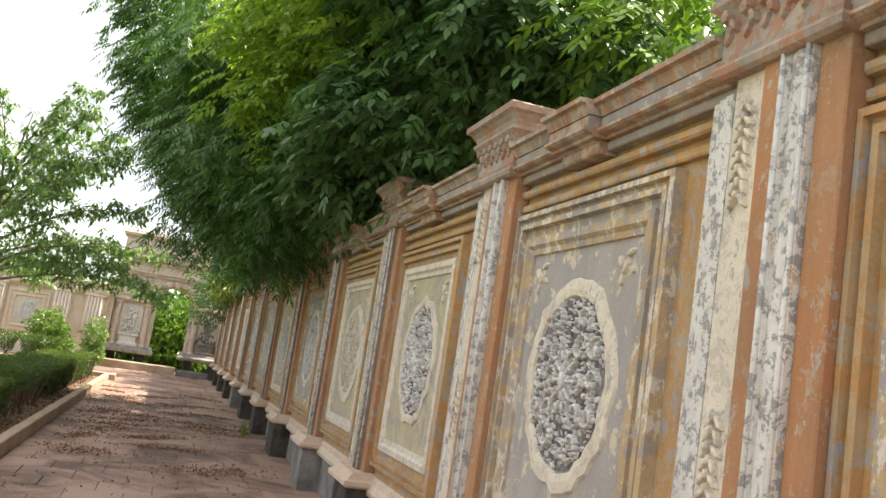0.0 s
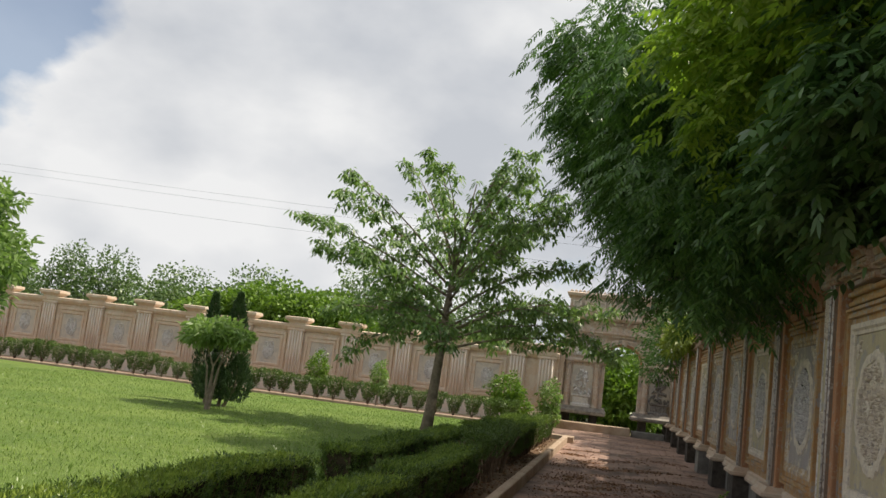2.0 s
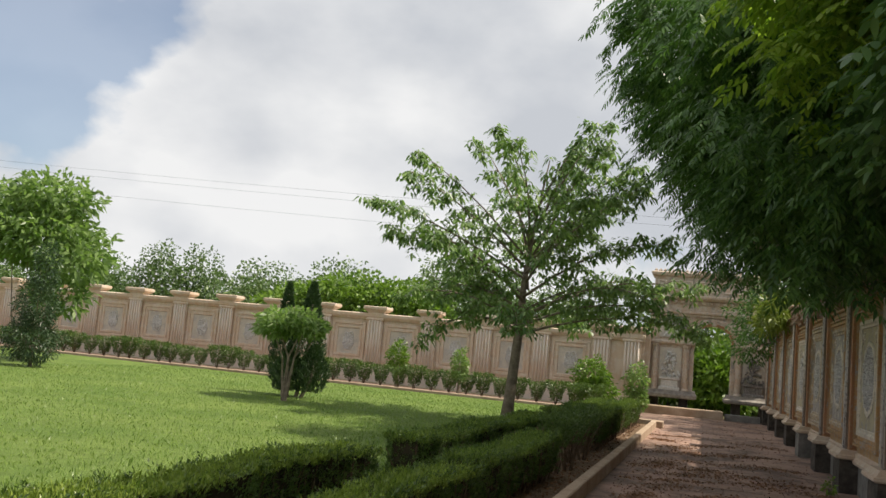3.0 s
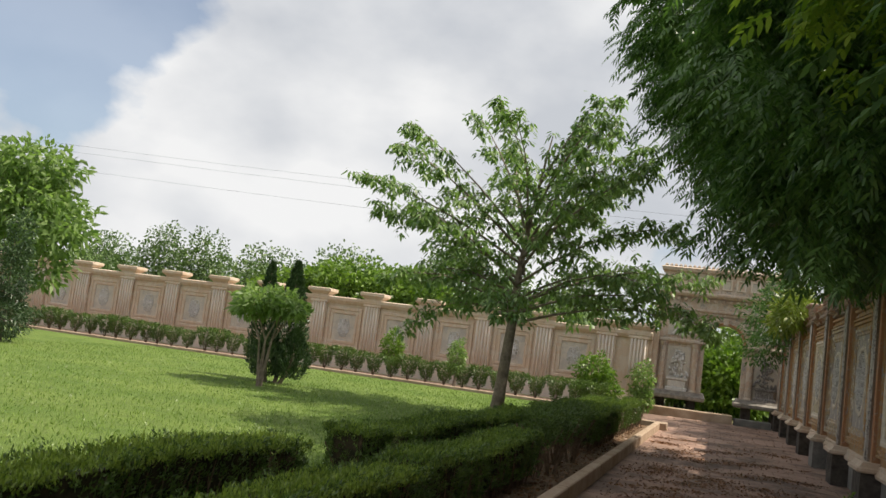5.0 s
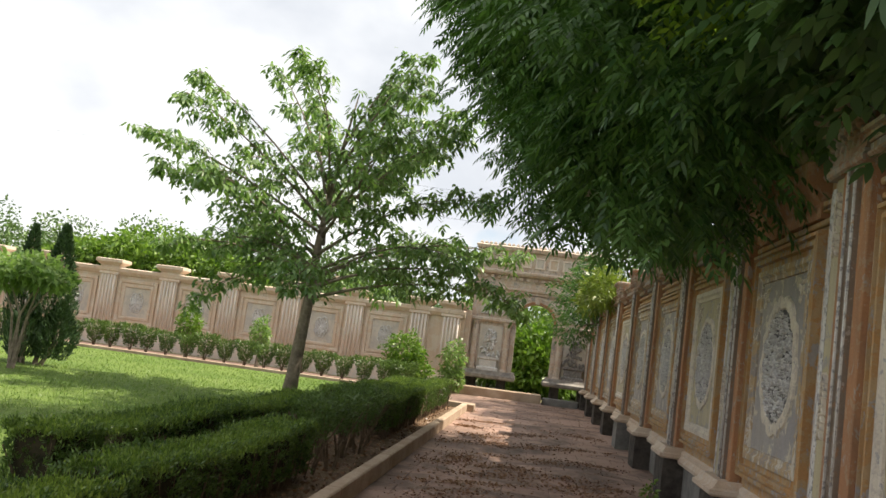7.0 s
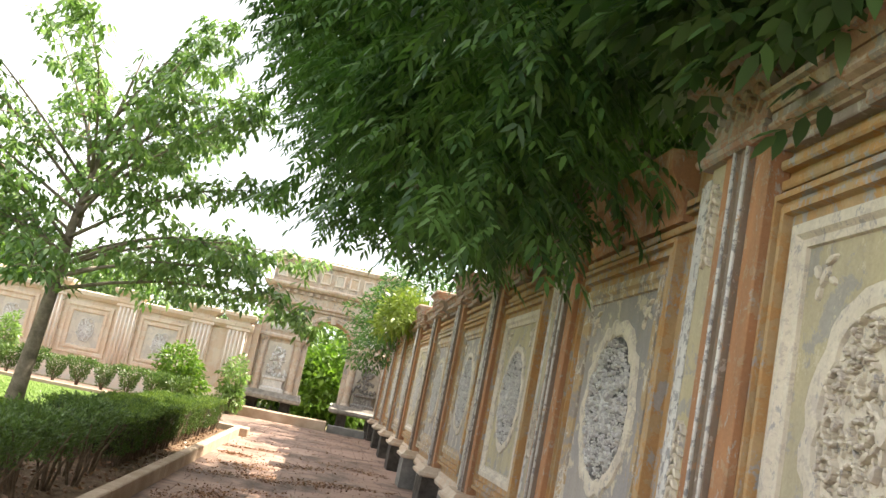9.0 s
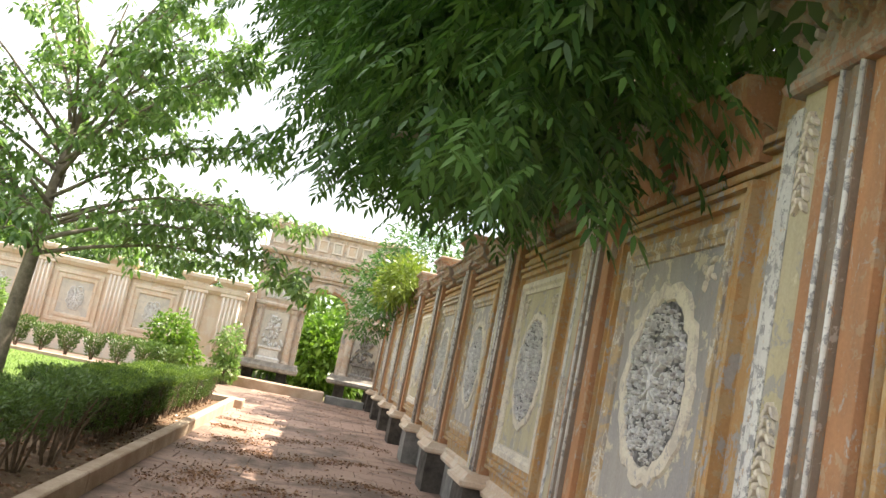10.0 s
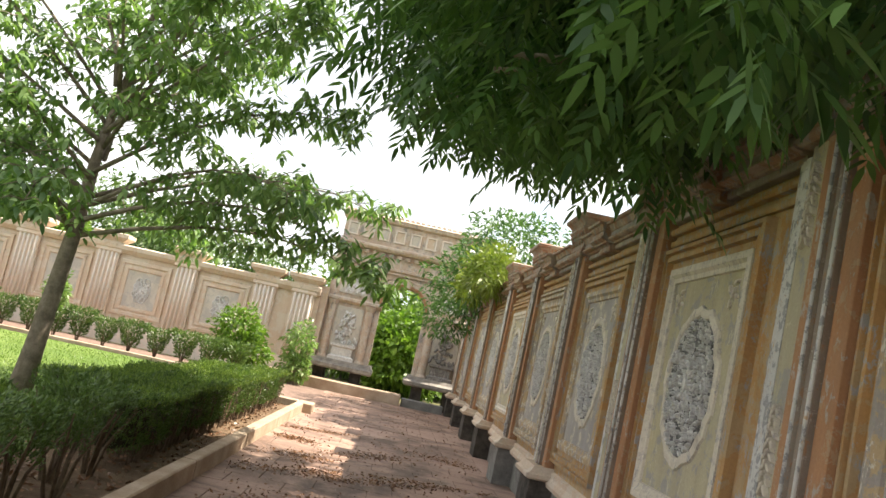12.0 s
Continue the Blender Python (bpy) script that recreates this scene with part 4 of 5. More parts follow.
over_clumps = [(1.7, 7.8, 5.3, 0.7, 1.0, 0.5), (2.1, 6.8, 5.4, 0.8, 1.0, 0.6), (1.5, 9.5, 3.5, 0.35, 0.5, 0.25), (1.6, 8.8, 3.4, 0.3, 0.45, 0.25), (1.7, 7.9, 3.9, 0.5, 0.8, 0.35), (2.05, 9.2, 3.5, 0.55, 0.9, 0.35), (2.3, 7.7, 3.6, 0.6, 0.9, 0.35), (1.95, 10.3, 3.55, 0.45, 0.7, 0.3), (2.4, 9.3, 4.4, 0.7, 1.2, 0.55), (2.4, 6.6, 4.2, 0.8, 1.0, 0.5), (2.6, 9.8, 4.6, 1.2, 1.8, 1.0), (3.4, 8.6, 4.3, 1.0, 1.6, 0.9)]
neem_tree("overhanging_tree", (3.4, 8.4, 0.0), over_clumps, 11000, 14, DARK_BROAD, "dark broad-leaved tree hanging over the wall top", 0.22, 3, 0.115, 2.6, 0.35, 0.55)
# extra tree added to give the crowns a patch coloured as sunlit
neem_tree("sunlit_tree", (3.3, 10.7, 0.0), [(1.0, 10.5, 4.3, 0.5, 0.6, 0.35), (1.5, 9.0, 4.7, 0.6, 0.9, 0.45), (1.4, 9.2, 5.5, 0.8, 1.0, 0.5), (1.2, 8.3, 6.3, 0.9, 1.1, 0.5), (1.5, 10.2, 4.9, 0.8, 0.7, 0.5), (0.8, 10.5, 5.0, 0.6, 0.6, 0.4), (2.1, 9.7, 5.1, 0.7, 0.6, 0.4), (1.2, 10.2, 5.6, 0.7, 0.7, 0.4)], 6000, 15, SUNLIT, "slender tree added over the wall, sunlight coloured into its yellow-green leaves", 0.26, 4, 0.1, 2.6, 0.3, 0.5)
back_clumps = [(4.4, 5.2, 4.0, 1.5, 1.9, 1.3), (5.2, 8.0, 5.2, 2.0, 2.4, 1.6), (6.5, 11.5, 6.6, 2.4, 3.0, 1.8), (4.6, 3.2, 4.6, 1.4, 1.6, 1.3), (6.2, 6.0, 5.8, 2.0, 2.4, 1.6), (5.6, 1.5, 3.6, 1.4, 1.6, 1.2)]
neem_tree("broadleaf_tree", (6.0, 6.5, 0.0), back_clumps, 4200, 12, BRIGHT, "sunlit yellow-green tree behind the wall", 0.34, 5, 0.11, 2.8, 0.4)


def young_tree():
    rng = np.random.default_rng(5)
    top = holder("young_tree", -3.8, 19.7, 0.05)
    trunk = [(-0.04, 0, -0.1), (0.0, 0, 0.5), (0.04, 0.02, 1.2), (0.08, 0.05, 1.95), (0.1, 0.05, 2.8), (0.16, 0.1, 3.6), (0.3, 0.05, 4.6), (0.45, 0.02, 5.5)]
    bm = bmesh.new()
    tube(bm, trunk, [0.15, 0.115, 0.1, 0.088, 0.065, 0.045, 0.028, 0.01], 10)
    part("trunk", bm, BARK, top, smooth=True)
    # limbs: height on the trunk, bearing in degrees, reach, rise of the tip, droop of the outer part
    limbs = ((3.7, 10, 2.0, 1.9, 0.1), (3.5, -40, 2.0, 2.1, 0.1), (3.9, 40, 1.6, 2.1, 0.0), (1.85, 2, 3.7, 0.9, 0.75), (2.0, -14, 3.6, 1.1, 1.0), (2.2, 16, 3.6, 1.6, 0.8), (3.1, -30, 2.6, 1.9, 0.3), (2.4, 160, 2.5, 0.7, 0.5), (1.95, 176, 2.1, 0.35, 0.7), (2.0, 75, 2.6, 0.8, 0.6), (1.9, -80, 2.7, 0.7, 0.7), (2.1, 205, 2.5, 0.85, 0.6), (2.15, -32, 3.0, 1.2, 0.7),
             (2.3, 35, 3.0, 1.4, 0.6), (2.35, 140, 2.7, 1.2, 0.4), (2.5, -120, 2.6, 1.4, 0.4), (2.6, -8, 2.9, 1.7, 0.5), (2.7, 186, 2.9, 1.35, 0.3), (2.8, 100, 2.4, 1.7, 0.3),
             (2.9, -55, 2.6, 1.8, 0.3), (3.0, 174, 3.75, 1.75, 0.15), (3.1, 55, 2.3, 2.0, 0.2), (3.2, -150, 2.6, 1.9, 0.2), (3.3, 12, 2.3, 2.2, 0.2), (3.4, 192, 2.5, 2.2, 0.1),
             (3.6, -95, 1.8, 2.0, 0.1), (3.7, 120, 1.9, 2.0, 0.1), (3.8, 165, 1.5, 2.2, 0.0), (4.0, -15, 1.5, 2.2, 0.0), (4.2, 60, 1.2, 1.9, 0.0), (4.3, -160, 0.95, 1.8, 0.0), (4.5, 5, 0.9, 1.8, 0.0))
    whorls = []
    for i, (h, deg, reach, rise, droop) in enumerate(limbs):
        az = radians(deg)
        j = int(np.searchsorted([q[2] for q in trunk], h))
        t = (h - trunk[j - 1][2]) / (trunk[j][2] - trunk[j - 1][2])
        s = np.array(trunk[j - 1]) * (1 - t) + np.array(trunk[j]) * t
        along, across = np.array((math.cos(az), math.sin(az), 0)), np.array((-math.sin(az), math.cos(az), 0))
        def limb(u):
            return s + reach * u * along + np.array((0, 0, rise * u - droop * u ** 3 + 0.12 * math.sin(math.pi * u))) + across * 0.12 * math.sin(3 * u + i)
        bm = bmesh.new()
        tube(bm, [tuple(limb(u)) for u in (0, 0.2, 0.4, 0.6, 0.8, 1.0)], [0.032, 0.025, 0.019, 0.014, 0.009, 0.005], 6)
        for u in np.linspace(0.16 if h > 2.25 else 0.3, 0.97, max(6, int(reach * (4.2 if h > 2.25 else 2.6)))):
            for sgn in (-1, 1):
                size = (0.3 + 0.6 * (1 - u)) * rng.uniform(0.6, 1.2) * min(1.0, reach / 2)
                q = limb(u)
                tip = q + size * (0.7 * sgn * across + 0.7 * along) + np.array((0, 0, size * rng.uniform(-0.55, 0.55)))
                tube(bm, [tuple(q), tuple(0.5 * (q + tip) + np.array((0, 0, 0.04))), tuple(tip)], [0.008, 0.006, 0.003], 4)
                for w in (0.4, 0.7, 1.0):
                    whorls.append(q * (1 - w) + tip * w + rng.normal(size=3) * 0.04)
            whorls.append(limb(u) + rng.normal(size=3) * np.array((0.08, 0.08, 0.1)))
        whorls += [limb(1.0), limb(0.95)]
        part("branch", bm, BARK, top, smooth=True)
    for h in np.linspace(3.9, 5.5, 16):
        whorls.append(np.array((0.2 + 0.16 * (h - 3.9), 0.04, h)) + rng.normal(size=3) * 0.12)
    b = np.array(whorls)
    P, D, S = [], [], []
    for j in range(9):
        a = 2 * math.pi * j / 9 + rng.uniform(0, 6.28, len(b)) * 0.4 + b[:, 0] * 7
        dd = np.stack((np.cos(a), np.sin(a), rng.normal(-0.55, 0.4, len(b))), 1)
        P.append(b + 0.04 * dd + rng.normal(size=b.shape) * 0.035)
        D.append(dd)
        S.append(np.cross(dd, np.array((0, 0, 1.0))) + 0.3 * rng.normal(size=b.shape))
    P, D, S = np.concatenate(P), np.concatenate(D), np.concatenate(S)
    leaves("crown", YOUNG_LEAF, top, P, D, S, rng.uniform(0.09, 0.15, len(P)), rng.uniform(0.05, 0.066, len(P)), 0.35, fine=True)
    return tagged(top, "young tree with a thin leaning trunk and layered drooping leaves", "tree")


young_tree()


def bush(name, x, y, z, clumps, count, leaf, wid, mat, label, category="shrub", stems=5, seed=1, group=""):
    rng = np.random.default_rng(seed)
    top = holder(name, x, y, z)
    low = min(c[2] for c in clumps)
    for i in range(stems):
        c = clumps[i % len(clumps)]
        bm = bmesh.new()
        a = 2 * math.pi * i / max(stems, 1)
        tube(bm, [(0.04 * math.cos(a), 0.04 * math.sin(a), -0.08), (c[0] * 0.4, c[1] * 0.4, low * 0.6), (c[0] + 0.5 * c[3] * math.cos(a), c[1] + 0.5 * c[4] * math.sin(a), c[2])], [0.03, 0.022, 0.008], 5)
        part("stem", bm, BARK, top)
    p, v = in_clumps(rng, clumps, count, 0.35)
    d = v + 0.8 * rng.normal(size=v.shape)
    leaves("foliage", mat, top, p, d, rng.normal(size=p.shape), leaf * rng.uniform(0.7, 1.3, count), wid, 0.2)
    return tagged(top, label, category, group)


bush("shrub", -8.6, 19.3, 0.05, [(0, 0, 1.72, 0.68, 0.68, 0.24), (0.3, 0.1, 1.6, 0.5, 0.5, 0.2), (-0.35, 0, 1.56, 0.45, 0.45, 0.2)], 1900, 0.15, 0.07, GLOSSY, "small tree with a bright green flat top on the lawn", "shrub", 5, 3)


def cypress(x, y, tips, label, seed):
    """Dense cones of short upright scale leaves: (dx, dy, radius, height)."""
    rng = np.random.default_rng(seed)
    top = holder("cypress", x, y, 0.05)
    for dx, dy, rad, h in tips:
        bm = bmesh.new()
        tube(bm, [(dx * 0.5, dy * 0.5, -0.08), (dx, dy, h * 0.4), (dx, dy, h * 0.95)], [0.05, 0.035, 0.008], 6)
        part("stem", bm, BARK, top)
        k = int(5200 * rad * h)
        u = rng.random(k) ** 0.8
        a = rng.uniform(0, 6.28, k)
        r_ = rad * np.minimum(1.0, 1.5 * u + 0.45) * np.clip((1 - u) * 1.5, 0, 1) ** 0.8 * (0.55 + 0.45 * rng.random(k) ** 0.5) * (1 + 0.15 * np.sin(5 * a + 9 * u))
        p = np.stack((dx + r_ * np.cos(a), dy + r_ * np.sin(a), 0.12 + u * (h - 0.12)), 1)
        d = np.stack((np.cos(a), np.sin(a), np.full(k, 1.6)), 1) + 0.5 * rng.normal(size=p.shape)
        leaves("foliage", CYPRESS, top, p, d, rng.normal(size=p.shape), rng.uniform(0.06, 0.12, k), 0.03)
    return tagged(top, label, "conifer")


cypress(-9.15, 20.6, ((-0.35, 0.2, 0.3, 2.6), (0.28, 0.2, 0.42, 2.65), (0.55, 0, 0.42, 1.2), (0.0, -0.1, 0.45, 1.1)), "dark green twin-tipped cypress behind a shrub", 4)
bush("conifer", -16.4, 20.6, 0.05, [(0, 0, 0.7, 0.7, 0.7, 0.65), (0, 0, 1.6, 0.55, 0.55, 0.8), (0.1, 0, 2.5, 0.35, 0.35, 0.8)], 8000, 0.10, 0.028, CYPRESS, "dark green bushy conifer on the lawn", "conifer", 4, 6)
bush("lawn_tree", -18.5, 22.5, 0.05, [(0, 0, 3.6, 1.9, 1.8, 1.0), (1.4, 0, 3.0, 1.1, 1.0, 0.7), (-1.4, 0.3, 4.2, 1.5, 1.4, 0.8), (0.4, 0, 4.7, 1.3, 1.3, 0.6), (1.0, 0.2, 2.0, 0.8, 0.8, 0.6)], 7500, 0.26, 0.11, GLOSSY, "broad round-crowned tree standing on the lawn", "tree", 6, 7)
bush("shrub", -3.5, 30.6, 0.0, [(0, 0, 1.0, 0.6, 0.5, 0.6), (0.2, 0, 0.6, 0.7, 0.5, 0.4)], 2200, 0.14, 0.07, BRIGHT, "leafy bright shrub against the far wall", "shrub", 4, 8)
bush("shrub", -2.1, 31.6, 0.0, [(0, 0, 0.95, 0.38, 0.38, 0.6), (0, 0, 0.4, 0.4, 0.4, 0.35)], 1500, 0.12, 0.06, GLOSSY, "upright shrub with variegated leaves beside the archway", "shrub", 4, 9)
bush("shrub", -10.0, 30.4, 0.0, [(0, 0, 1.0, 0.36, 0.36, 0.6)], 1200, 0.12, 0.05, BRIGHT, "rounded yellow-green shrub against the far wall", "shrub", 4, 10)
bush("shrub", -7.8, 30.4, 0.0, [(0, 0, 0.95, 0.28, 0.28, 0.55)], 900, 0.12, 0.05, GLOSSY, "thin dark shrub against the far wall", "shrub", 4, 13)
bush("wall_plant", 1.95, 25.2, 2.8, [(-0.3, 0, 0.35, 0.45, 0.9, 0.45), (-0.5, 1.0, 0.1, 0.35, 0.6, 0.3)], 1800, 0.17, 0.05, YELLOW_LEAF, "yellow-green weed growing over the wall top", "plant", 5, 14)
bush("wall_bush", 1.9, 29.4, 2.6, [(-0.3, 0, 0.6, 1.0, 1.3, 0.9), (-0.6, 0.8, -0.2, 0.7, 0.8, 0.6), (0.4, -1.2, 1.4, 1.2, 1.4, 0.9)], 5200, 0.15, 0.05, NEEM, "dark leafy bush hanging over the wall end", "shrub", 5, 15)

for i, (x, y, h, r) in enumerate(((0.3, 37.0, 2.4, 1.2), (1.6, 39.5, 4.0, 1.7), (-1.4, 40.5, 4.2, 1.8), (0.3, 43.0, 5.4, 2.4))):
    bush("thicket_bush", x, y, 0.0, [(0, 0, h * 0.55, r, r, h * 0.5), (0.3, 0.2, h * 0.25, r * 1.1, r, h * 0.25)], 5200, 0.24, 0.13, BRIGHT, "sunlit bright green bush beyond the archway", "bush", 4, 30 + i, "bushes beyond the archway")

bush("weed", 1.62, 15.1, 0.0, [(0, 0, 0.1, 0.08, 0.1, 0.08), (0.02, 0.05, 0.18, 0.04, 0.05, 0.05)], 70, 0.07, 0.03, BRIGHT, "small green weed at the foot of a pedestal", "weed", 3, 16)
bush("weed", -9.9, 11.9, 0.05, [(0, 0, 0.4, 0.05, 0.05, 0.18)], 40, 0.07, 0.02, BRIGHT, "thin sapling stalk standing in the lawn", "weed", 2, 17)

# distant trees over the far wall
r = random.Random(9)
for i in range(34):
    x = -62 + i * 2.6 + r.uniform(-1, 1)
    if -6 < x < 6:
        continue
    y, h = 62 + r.uniform(-5, 8), r.uniform(4.0, 8.2)
    if x > 6:
        y, h = 45 + r.uniform(0, 9), r.uniform(4, 6)
    w = r.uniform(1.8, 3.2)
    clumps = [(0, 0, h * 0.68, w, w, h * 0.3), (w * 0.5, 0, h * 0.5, w * 0.8, w, h * 0.3), (-w * 0.5, 0.2, h * 0.55, w * 0.8, w, h * 0.28), (r.uniform(-1, 1), 0, h * 0.9, w * 0.45, w * 0.4, h * 0.14)]
    bush("distant_tree", x, y, -0.06, clumps, 3600, 0.29, 0.16, FAR_LEAF, "hazy green tree beyond the far wall", "tree", 3, 50 + i, "trees beyond the far wall")
for i, (x, h, w) in enumerate(((-15.2, 4.9, 2.2), (-12.8, 4.7, 2.0), (-17.5, 4.2, 1.9))):
    bush("roundtop_tree", x, 38.5, -0.06, [(0, 0, h * 0.7, w, w * 0.8, h * 0.22), (w * 0.6, 0, h * 0.6, w * 0.7, w * 0.7, h * 0.2), (-w * 0.6, 0, h * 0.62, w * 0.7, w * 0.7, h * 0.2)], 5200, 0.24, 0.13, BRIGHT, "bright green round-topped tree just behind the far wall", "tree", 4, 90 + i, "round trees behind the wall")


# ---- hedges ----
def hedge(x0, x1, y0, y1, z1, seed, label, density=600, bare=0.1, turn=-0.9, mat=HEDGE):
    rng = np.random.default_rng(seed)
    top = holder("hedge", (x0 + x1) / 2, (y0 + y1) / 2, 0.05, turn)
    hx, hy = (x1 - x0) / 2, (y1 - y0) / 2
    ny = max(3, int(hy * 8))
    # near-black body that stands for the shade inside the hedge
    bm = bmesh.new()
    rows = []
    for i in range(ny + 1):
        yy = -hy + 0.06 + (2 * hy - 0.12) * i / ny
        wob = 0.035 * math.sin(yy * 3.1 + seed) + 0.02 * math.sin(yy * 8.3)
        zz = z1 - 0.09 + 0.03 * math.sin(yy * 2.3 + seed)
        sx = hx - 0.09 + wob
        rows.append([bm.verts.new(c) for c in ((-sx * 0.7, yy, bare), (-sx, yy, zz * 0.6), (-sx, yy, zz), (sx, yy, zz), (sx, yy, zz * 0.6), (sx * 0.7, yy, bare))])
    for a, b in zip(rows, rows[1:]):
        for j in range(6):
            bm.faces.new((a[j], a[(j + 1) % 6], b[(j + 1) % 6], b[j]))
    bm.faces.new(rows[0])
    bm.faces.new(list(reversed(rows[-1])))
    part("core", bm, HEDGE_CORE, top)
    bm = bmesh.new()
    for i in range(int(hy * 2 / 0.22)):
        x, y = rng.uniform(-hx * 0.5, hx * 0.6), rng.uniform(-hy + 0.05, hy - 0.05)
        for _ in range(2):
            tube(bm, [(x, y, -0.06), (x + rng.uniform(-0.05, 0.05), y + rng.uniform(-0.06, 0.06), bare + 0.05), (x + rng.uniform(-0.14, 0.14), y + rng.uniform(-0.14, 0.14), bare + 0.35)], [0.013, 0.010, 0.005], 4)
    for i in range(int(hy * 2 / 0.035)):        # dry upright twigs showing in the clipped faces
        y, sgn = rng.uniform(-hy, hy), rng.choice((-1, 1))
        x, h = sgn * (hx - 0.055 + rng.uniform(-0.03, 0.03)), rng.uniform(0.5, 0.85) * z1
        tube(bm, [(x * 0.75, y, 0.02), (x * 0.92, y + rng.uniform(-0.04, 0.04), h * 0.5), (x, y + rng.uniform(-0.06, 0.06), h)], [0.007, 0.006, 0.003], 3)
    part("brushwood", bm, TWIG, top)["kind"] = "stuff"
    faces = ((0, 4 * hx * hy * 1.6), (1, 1.3 * hy * z1), (2, 1.3 * hy * z1), (3, 1.3 * hx * z1), (4, 1.3 * hx * z1))
    total = sum(a for _, a in faces)
    k = int(total * density)
    face = rng.choice(5, k, p=[a / total for _, a in faces])
    u, v = rng.uniform(-1, 1, k), rng.uniform(bare / z1, 1.0, k)
    p, nrm = np.zeros((k, 3)), np.zeros((k, 3))
    lump = 0.025 * np.sin(u * hy * 3.1 + seed) + 0.02 * np.sin(u * hy * 9.3) + 0.012 * np.sin(v * 9 + u * hy * 23)
    taper = 0.84 + 0.16 * np.clip(v * 1.5, 0, 1)
    ztop = z1 - 0.03 + 0.02 * np.sin(u * hy * 2.3 + seed) + rng.normal(0, 0.012, k)
    side = rng.uniform(-1, 1, k)
    for f, n_, q in ((0, (0, 0, 1), np.stack((side * hx, u * hy, ztop), 1)), (1, (-1, 0, 0), np.stack((-(hx + lump) * taper, u * hy, v * ztop), 1)), (2, (1, 0, 0), np.stack(((hx + lump) * taper, u * hy, v * ztop), 1)),
                     (3, (0, -1, 0), np.stack((side * hx, -hy + lump, v * ztop), 1)), (4, (0, 1, 0), np.stack((side * hx, hy + lump, v * ztop), 1))):
        m = face == f
        p[m], nrm[m] = q[m], n_
    p = p - nrm * (0.035 + 0.03 * rng.random(k))[:, None]
    n_leaf = 9                                     # a tuft of short upright needles at each shoot
    p, nrm = np.repeat(p, n_leaf, 0), np.repeat(nrm, n_leaf, 0)
    p = p + rng.normal(size=p.shape) * 0.014
    d = 0.55 * nrm + 0.5 * rng.normal(size=p.shape) + np.array((0, 0, 0.8))
    s = rng.normal(size=p.shape)
    # side tufts get darker leaves to paint in shade; tops stay lighter
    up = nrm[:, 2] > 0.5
    for name, m, mt in (("shaded_side_foliage", ~up, DARK_HEDGE), ("lit_top_foliage", up, mat)):
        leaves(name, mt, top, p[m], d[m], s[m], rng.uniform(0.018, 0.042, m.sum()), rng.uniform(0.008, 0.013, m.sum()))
    return tagged(top, label, "hedge")


# first and fourth hedge: tops coloured as sunlit, the others not
hedge(-3.32, -2.9, 0.6, 9.4, 0.60, 1, "clipped green hedge edging the lawn", 700, turn=-2.6, mat=SUNLIT_HEDGE)
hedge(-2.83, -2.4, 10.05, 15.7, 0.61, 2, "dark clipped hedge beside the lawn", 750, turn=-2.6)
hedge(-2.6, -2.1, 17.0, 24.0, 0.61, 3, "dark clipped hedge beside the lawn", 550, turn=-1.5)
hedge(-2.3, -1.88, 3.2, 9.38, 0.54, 4, "clipped hedge beside the kerb with sunlight coloured into its top", 720, turn=-1.6, mat=SUNLIT_HEDGE)
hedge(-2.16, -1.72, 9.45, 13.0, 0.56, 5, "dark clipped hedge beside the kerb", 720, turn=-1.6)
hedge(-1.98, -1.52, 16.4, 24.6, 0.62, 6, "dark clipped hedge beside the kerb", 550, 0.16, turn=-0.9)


def loose_bush(x, y, h, seed):
    rng = np.random.default_rng(seed)
    top = holder("hedge_bush", x, y, 0.05)
    for i in range(7):
        a = rng.uniform(0, 6.28)
        bm = bmesh.new()
        tube(bm, [(0.03 * math.cos(a), 0.03 * math.sin(a), -0.06), (0.1 * math.cos(a), 0.1 * math.sin(a), h * 0.35), (0.26 * math.cos(a), 0.28 * math.sin(a), h * 0.8)], [0.014, 0.011, 0.005], 5)
        part("stem", bm, TWIG, top)
    k, n_leaf = 300, 9
    z = h * (0.45 + 0.55 * rng.random(k) ** 0.7)
    a = rng.uniform(0, 6.28, k)
    rad = 0.24 * np.sqrt(rng.random(k)) * (0.35 + 0.75 * z / h)
    p = np.repeat(np.stack((rad * np.cos(a), rad * np.sin(a), z), 1), n_leaf, 0) + rng.normal(size=(k * n_leaf, 3)) * np.array((0.016, 0.016, 0.024))
    a = np.repeat(a, n_leaf)
    d = np.stack((0.7 * np.cos(a), 0.7 * np.sin(a), np.full(len(a), 0.9)), 1) + 0.6 * rng.normal(size=p.shape)
    leaves("foliage", DARK_HEDGE, top, p, d, rng.normal(size=p.shape), rng.uniform(0.025, 0.055, len(p)), 0.01)
    return tagged(top, "loose dark bush with bare stems beside the kerb", "bush", "loose bushes along the kerb")


for i, y in enumerate((13.3, 13.75, 14.25, 14.7, 15.2, 15.65, 16.1)):
    loose_bush(-1.8 + 0.12 * math.sin(i * 2.1), y, 0.7 + 0.06 * math.sin(i * 1.7), 200 + i)


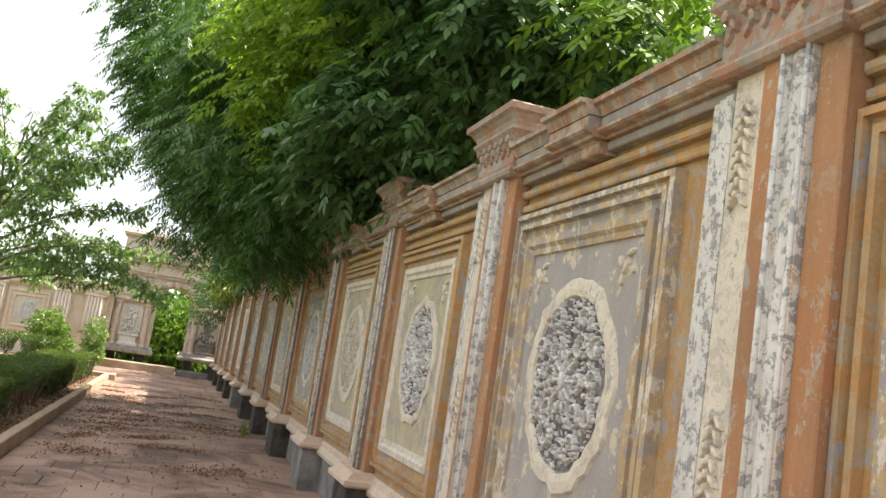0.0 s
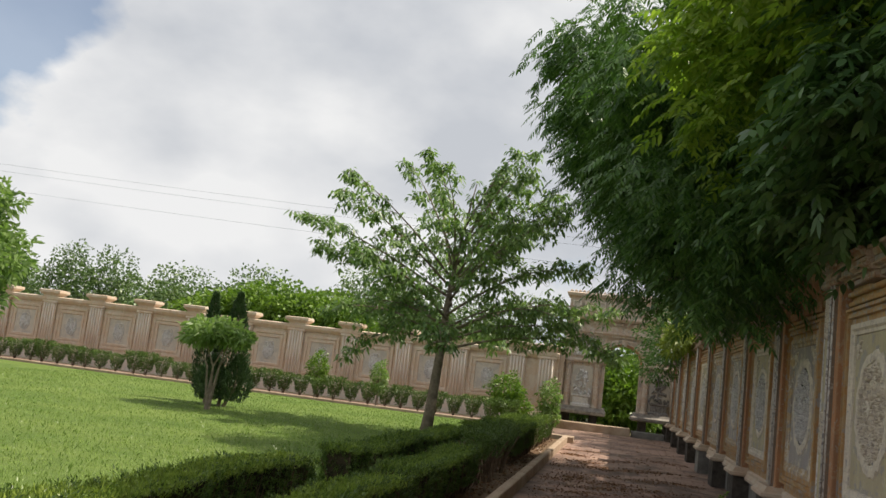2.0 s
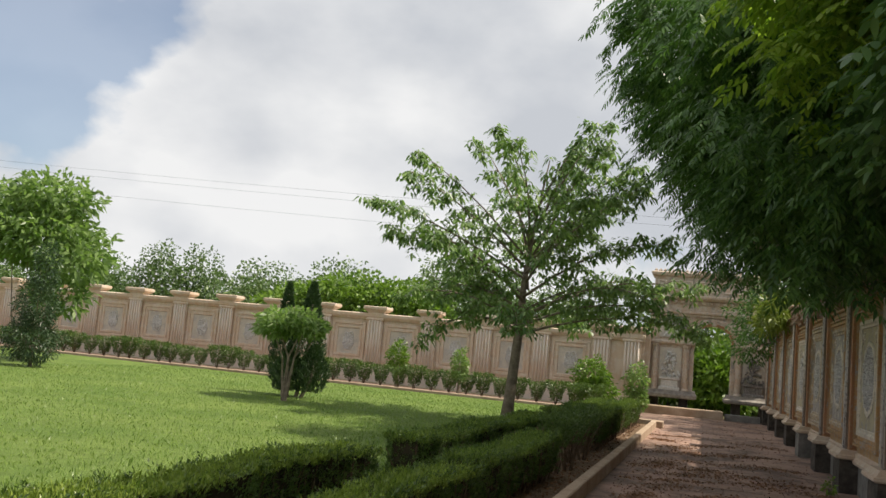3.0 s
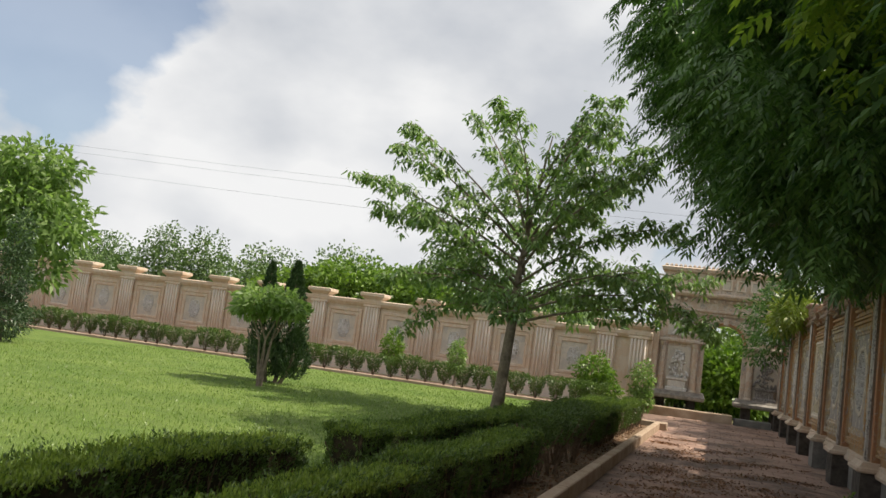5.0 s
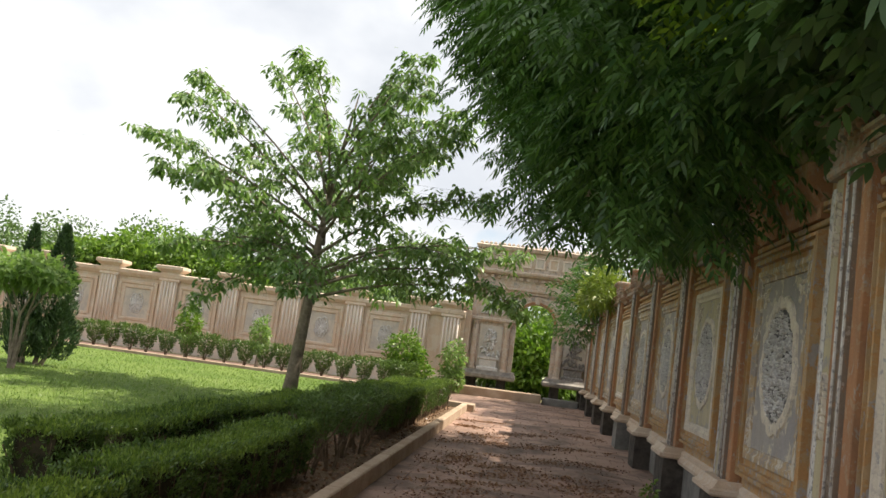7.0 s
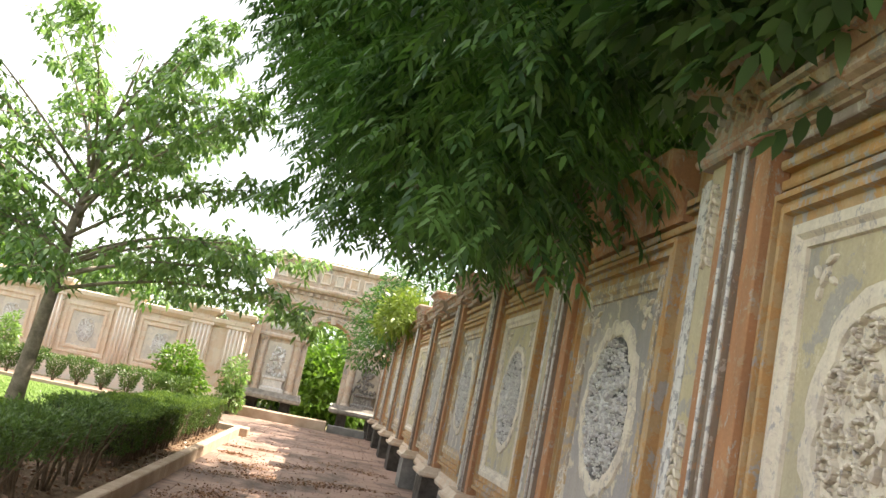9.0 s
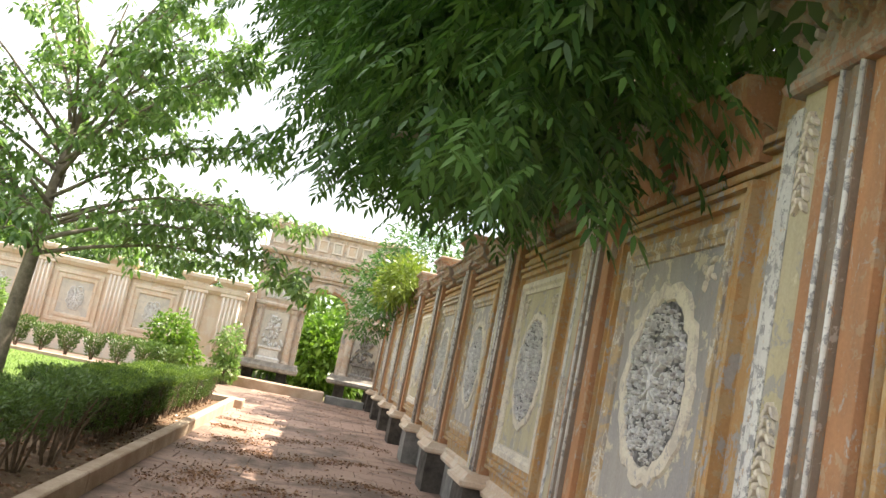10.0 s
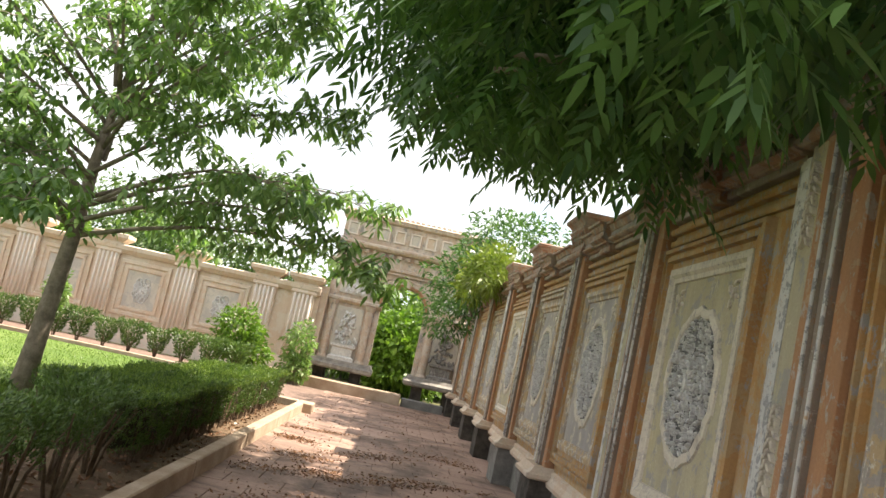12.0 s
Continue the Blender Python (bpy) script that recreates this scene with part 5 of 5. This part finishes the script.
def vase_bush():
    rng = np.random.default_rng(77)
    top = holder("vase_bush", -3.2, 29.3, 0.0)
    for i in range(5):
        a = 2 * math.pi * i / 5
        bm = bmesh.new()
        tube(bm, [(0, 0, -0.06), (0.05 * math.cos(a), 0.05 * math.sin(a), 0.25), (0.16 * math.cos(a), 0.16 * math.sin(a), 0.6)], [0.016, 0.012, 0.006], 5)
        part("stem", bm, TWIG, top)
    k = 1200
    z = 0.16 + 0.62 * rng.random(k) ** 0.7
    a = rng.uniform(0, 6.28, k)
    rad = (0.08 + 0.26 * z / 0.78) * rng.random(k) ** 0.35
    p = np.stack((rad * np.cos(a), rad * np.sin(a), z), 1)
    d = np.stack((np.cos(a), np.sin(a), np.full(k, 0.9)), 1) + 0.6 * rng.normal(size=p.shape)
    leaves("foliage", DARK_HEDGE, top, p, d, rng.normal(size=p.shape), 0.075, 0.027)
    return tagged(top, "small vase-shaped clipped bush before the far wall", "bush", "row of clipped bushes")


first = vase_bush()
r = random.Random(3)
x = -3.2
for i in range(46):
    x -= r.choice((0.5, 0.56, 0.62, 0.95 if i % 5 == 4 else 0.6))
    s = r.uniform(0.85, 1.1)
    copy_thing(first, pose(x, 29.3 + r.uniform(-0.05, 0.05), 0.0, 0, 0, r.uniform(0, 360)) @ Matrix.Diagonal((s, s, s, 1)))

# ---- cables over the trees, on poles at both ends ----
for x, h in ((-75.0, 17.0), (21.0, 13.0)):
    bm = bmesh.new()
    tube(bm, [(x, 70.4, -0.2), (x, 70.4, h * 0.5), (x, 70.4, h)], [0.16, 0.13, 0.1], 8)
    box(bm, x - 0.06, x + 0.06, 69.7, 71.3, h - 0.9, h - 0.75)
    tagged(part("utility_pole", bm, STONE_GREY), "grey concrete utility pole beyond the trees", "pole", "poles")
for i, (za, zb, yy) in enumerate(((16.2, 12.2, 70.0), (15.6, 11.7, 70.4), (13.9, 10.2, 70.5))):
    bm = bmesh.new()
    tube(bm, [(-75 + 16 * j, yy, za + (zb - za) * j / 6 - 0.5 * math.sin(math.pi * j / 6)) for j in range(7)], [0.008] * 7, 5)
    tagged(part("power_cable", bm, CABLE), "thin dark power cable strung between far poles", "cable", "cables")

# ---- lawn blades near the camera, leaf litter, pavers ----
rng = np.random.default_rng(21)
k = 60000
p = np.stack((-3.2 - 14 * rng.random(k) ** 1.6, 4 + 24 * rng.random(k), np.full(k, 0.055)), 1)
d = np.stack((0.5 * rng.normal(size=k), 0.5 * rng.normal(size=k), np.full(k, 1.0)), 1)
ob = leaves("grass_blades", GRASS, None, p, d, rng.normal(size=p.shape), rng.uniform(0.03, 0.075, k), 0.012)
tagged(ob, "short bright green grass blades over the lawn", "grass", kind="stuff")

k = 15000
cx = np.array(((-0.5, 13.6), (-0.2, 15.2), (0.3, 17.2), (-0.5, 19.6), (0.2, 20.8), (0.9, 19.4), (-0.7, 22.4), (0.4, 12.2), (1.1, 14.8), (0.9, 10.6), (1.25, 22.0), (-0.6, 11.2), (-0.95, 15.8), (-0.9, 18.2), (-0.2, 18.6), (0.5, 18.9), (-0.8, 21.0), (1.2, 17.6), (-0.6, 16.4), (0.0, 16.1), (0.6, 15.8), (1.2, 15.4), (-0.4, 14.4), (0.2, 13.2), (-0.7, 12.6)))
pick = rng.integers(0, len(cx), k)
turn, long_, short = rng.uniform(-0.5, 1.3, len(cx))[pick], rng.uniform(0.15, 0.5, len(cx))[pick], rng.uniform(0.05, 0.22, len(cx))[pick]
a, b = rng.normal(size=k) * long_, rng.normal(size=k) * short + 0.08 * np.sin(9 * rng.random(k))
p = np.stack((cx[pick, 0] + a * np.cos(turn) - b * np.sin(turn), cx[pick, 1] + a * np.sin(turn) + b * np.cos(turn), np.full(k, 0.012)), 1)
loose = rng.random(k) < 0.14
p[loose, 0], p[loose, 1] = rng.uniform(-1.15, 1.7, loose.sum()), rng.uniform(5, 31, loose.sum())
p = p[(p[:, 0] > -1.1) & (p[:, 0] < 1.7)]
k = len(p)
p[:, 2] += 0.01 * rng.random(k)
d = np.stack((rng.normal(size=k), rng.normal(size=k), 0.25 * np.abs(rng.normal(size=k))), 1)
ob = leaves("leaf_litter", LITTER, None, p, d, rng.normal(size=p.shape) * np.array((1, 1, 0.3)), rng.uniform(0.02, 0.055, k), 0.02)
tagged(ob, "brown dead leaves and twigs scattered on the path", "leaf litter", kind="stuff")
k = 5000
p = np.stack((rng.uniform(-3.0, -1.45, k), rng.uniform(4, 25, k), np.full(k, 0.058)), 1)
d = np.stack((rng.normal(size=k), rng.normal(size=k), 0.2 * np.abs(rng.normal(size=k))), 1)
ob = leaves("bed_litter", LITTER, None, p, d, rng.normal(size=p.shape), rng.uniform(0.03, 0.07, k), 0.025)
tagged(ob, "dry brown leaves on the soil bed", "leaf litter", kind="stuff")

T = 0.5
bm = bmesh.new()
box(bm, -T / 2 + 0.003, T / 2 - 0.003, -T / 2 + 0.003, T / 2 - 0.003, -0.02, 0.0, 0.004)
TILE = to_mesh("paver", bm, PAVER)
r = random.Random(12)
rest = bmesh.new()
xs = [-1.0 + T * i for i in range(7)]
y, row = -1.0, 0
while y < 31.7:
    off = T / 2 if row % 2 else 0.0
    if row % 2:
        box(rest, -1.244, -1.006, y - T / 2 + 0.006, y + T / 2 - 0.006, -0.03, 0.006)
    for x in xs:
        tilt = (r.uniform(-0.2, 0.2), r.uniform(-0.2, 0.2))
        x1 = x + (off if x < 1.9 else 0)
        if 4.0 < y < 24.5:
            shared("paver", TILE, path, pose(x1, y, 0.006 + r.uniform(-0.0012, 0.0012), *tilt, 0))
        else:
            box(rest, x1 - T / 2 + 0.006, x1 + T / 2 - 0.006, y - T / 2 + 0.006, y + T / 2 - 0.006, -0.03, 0.006 + r.uniform(-0.003, 0.003))
    y += T
    row += 1
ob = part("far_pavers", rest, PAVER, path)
tagged(ob, kind="stuff")
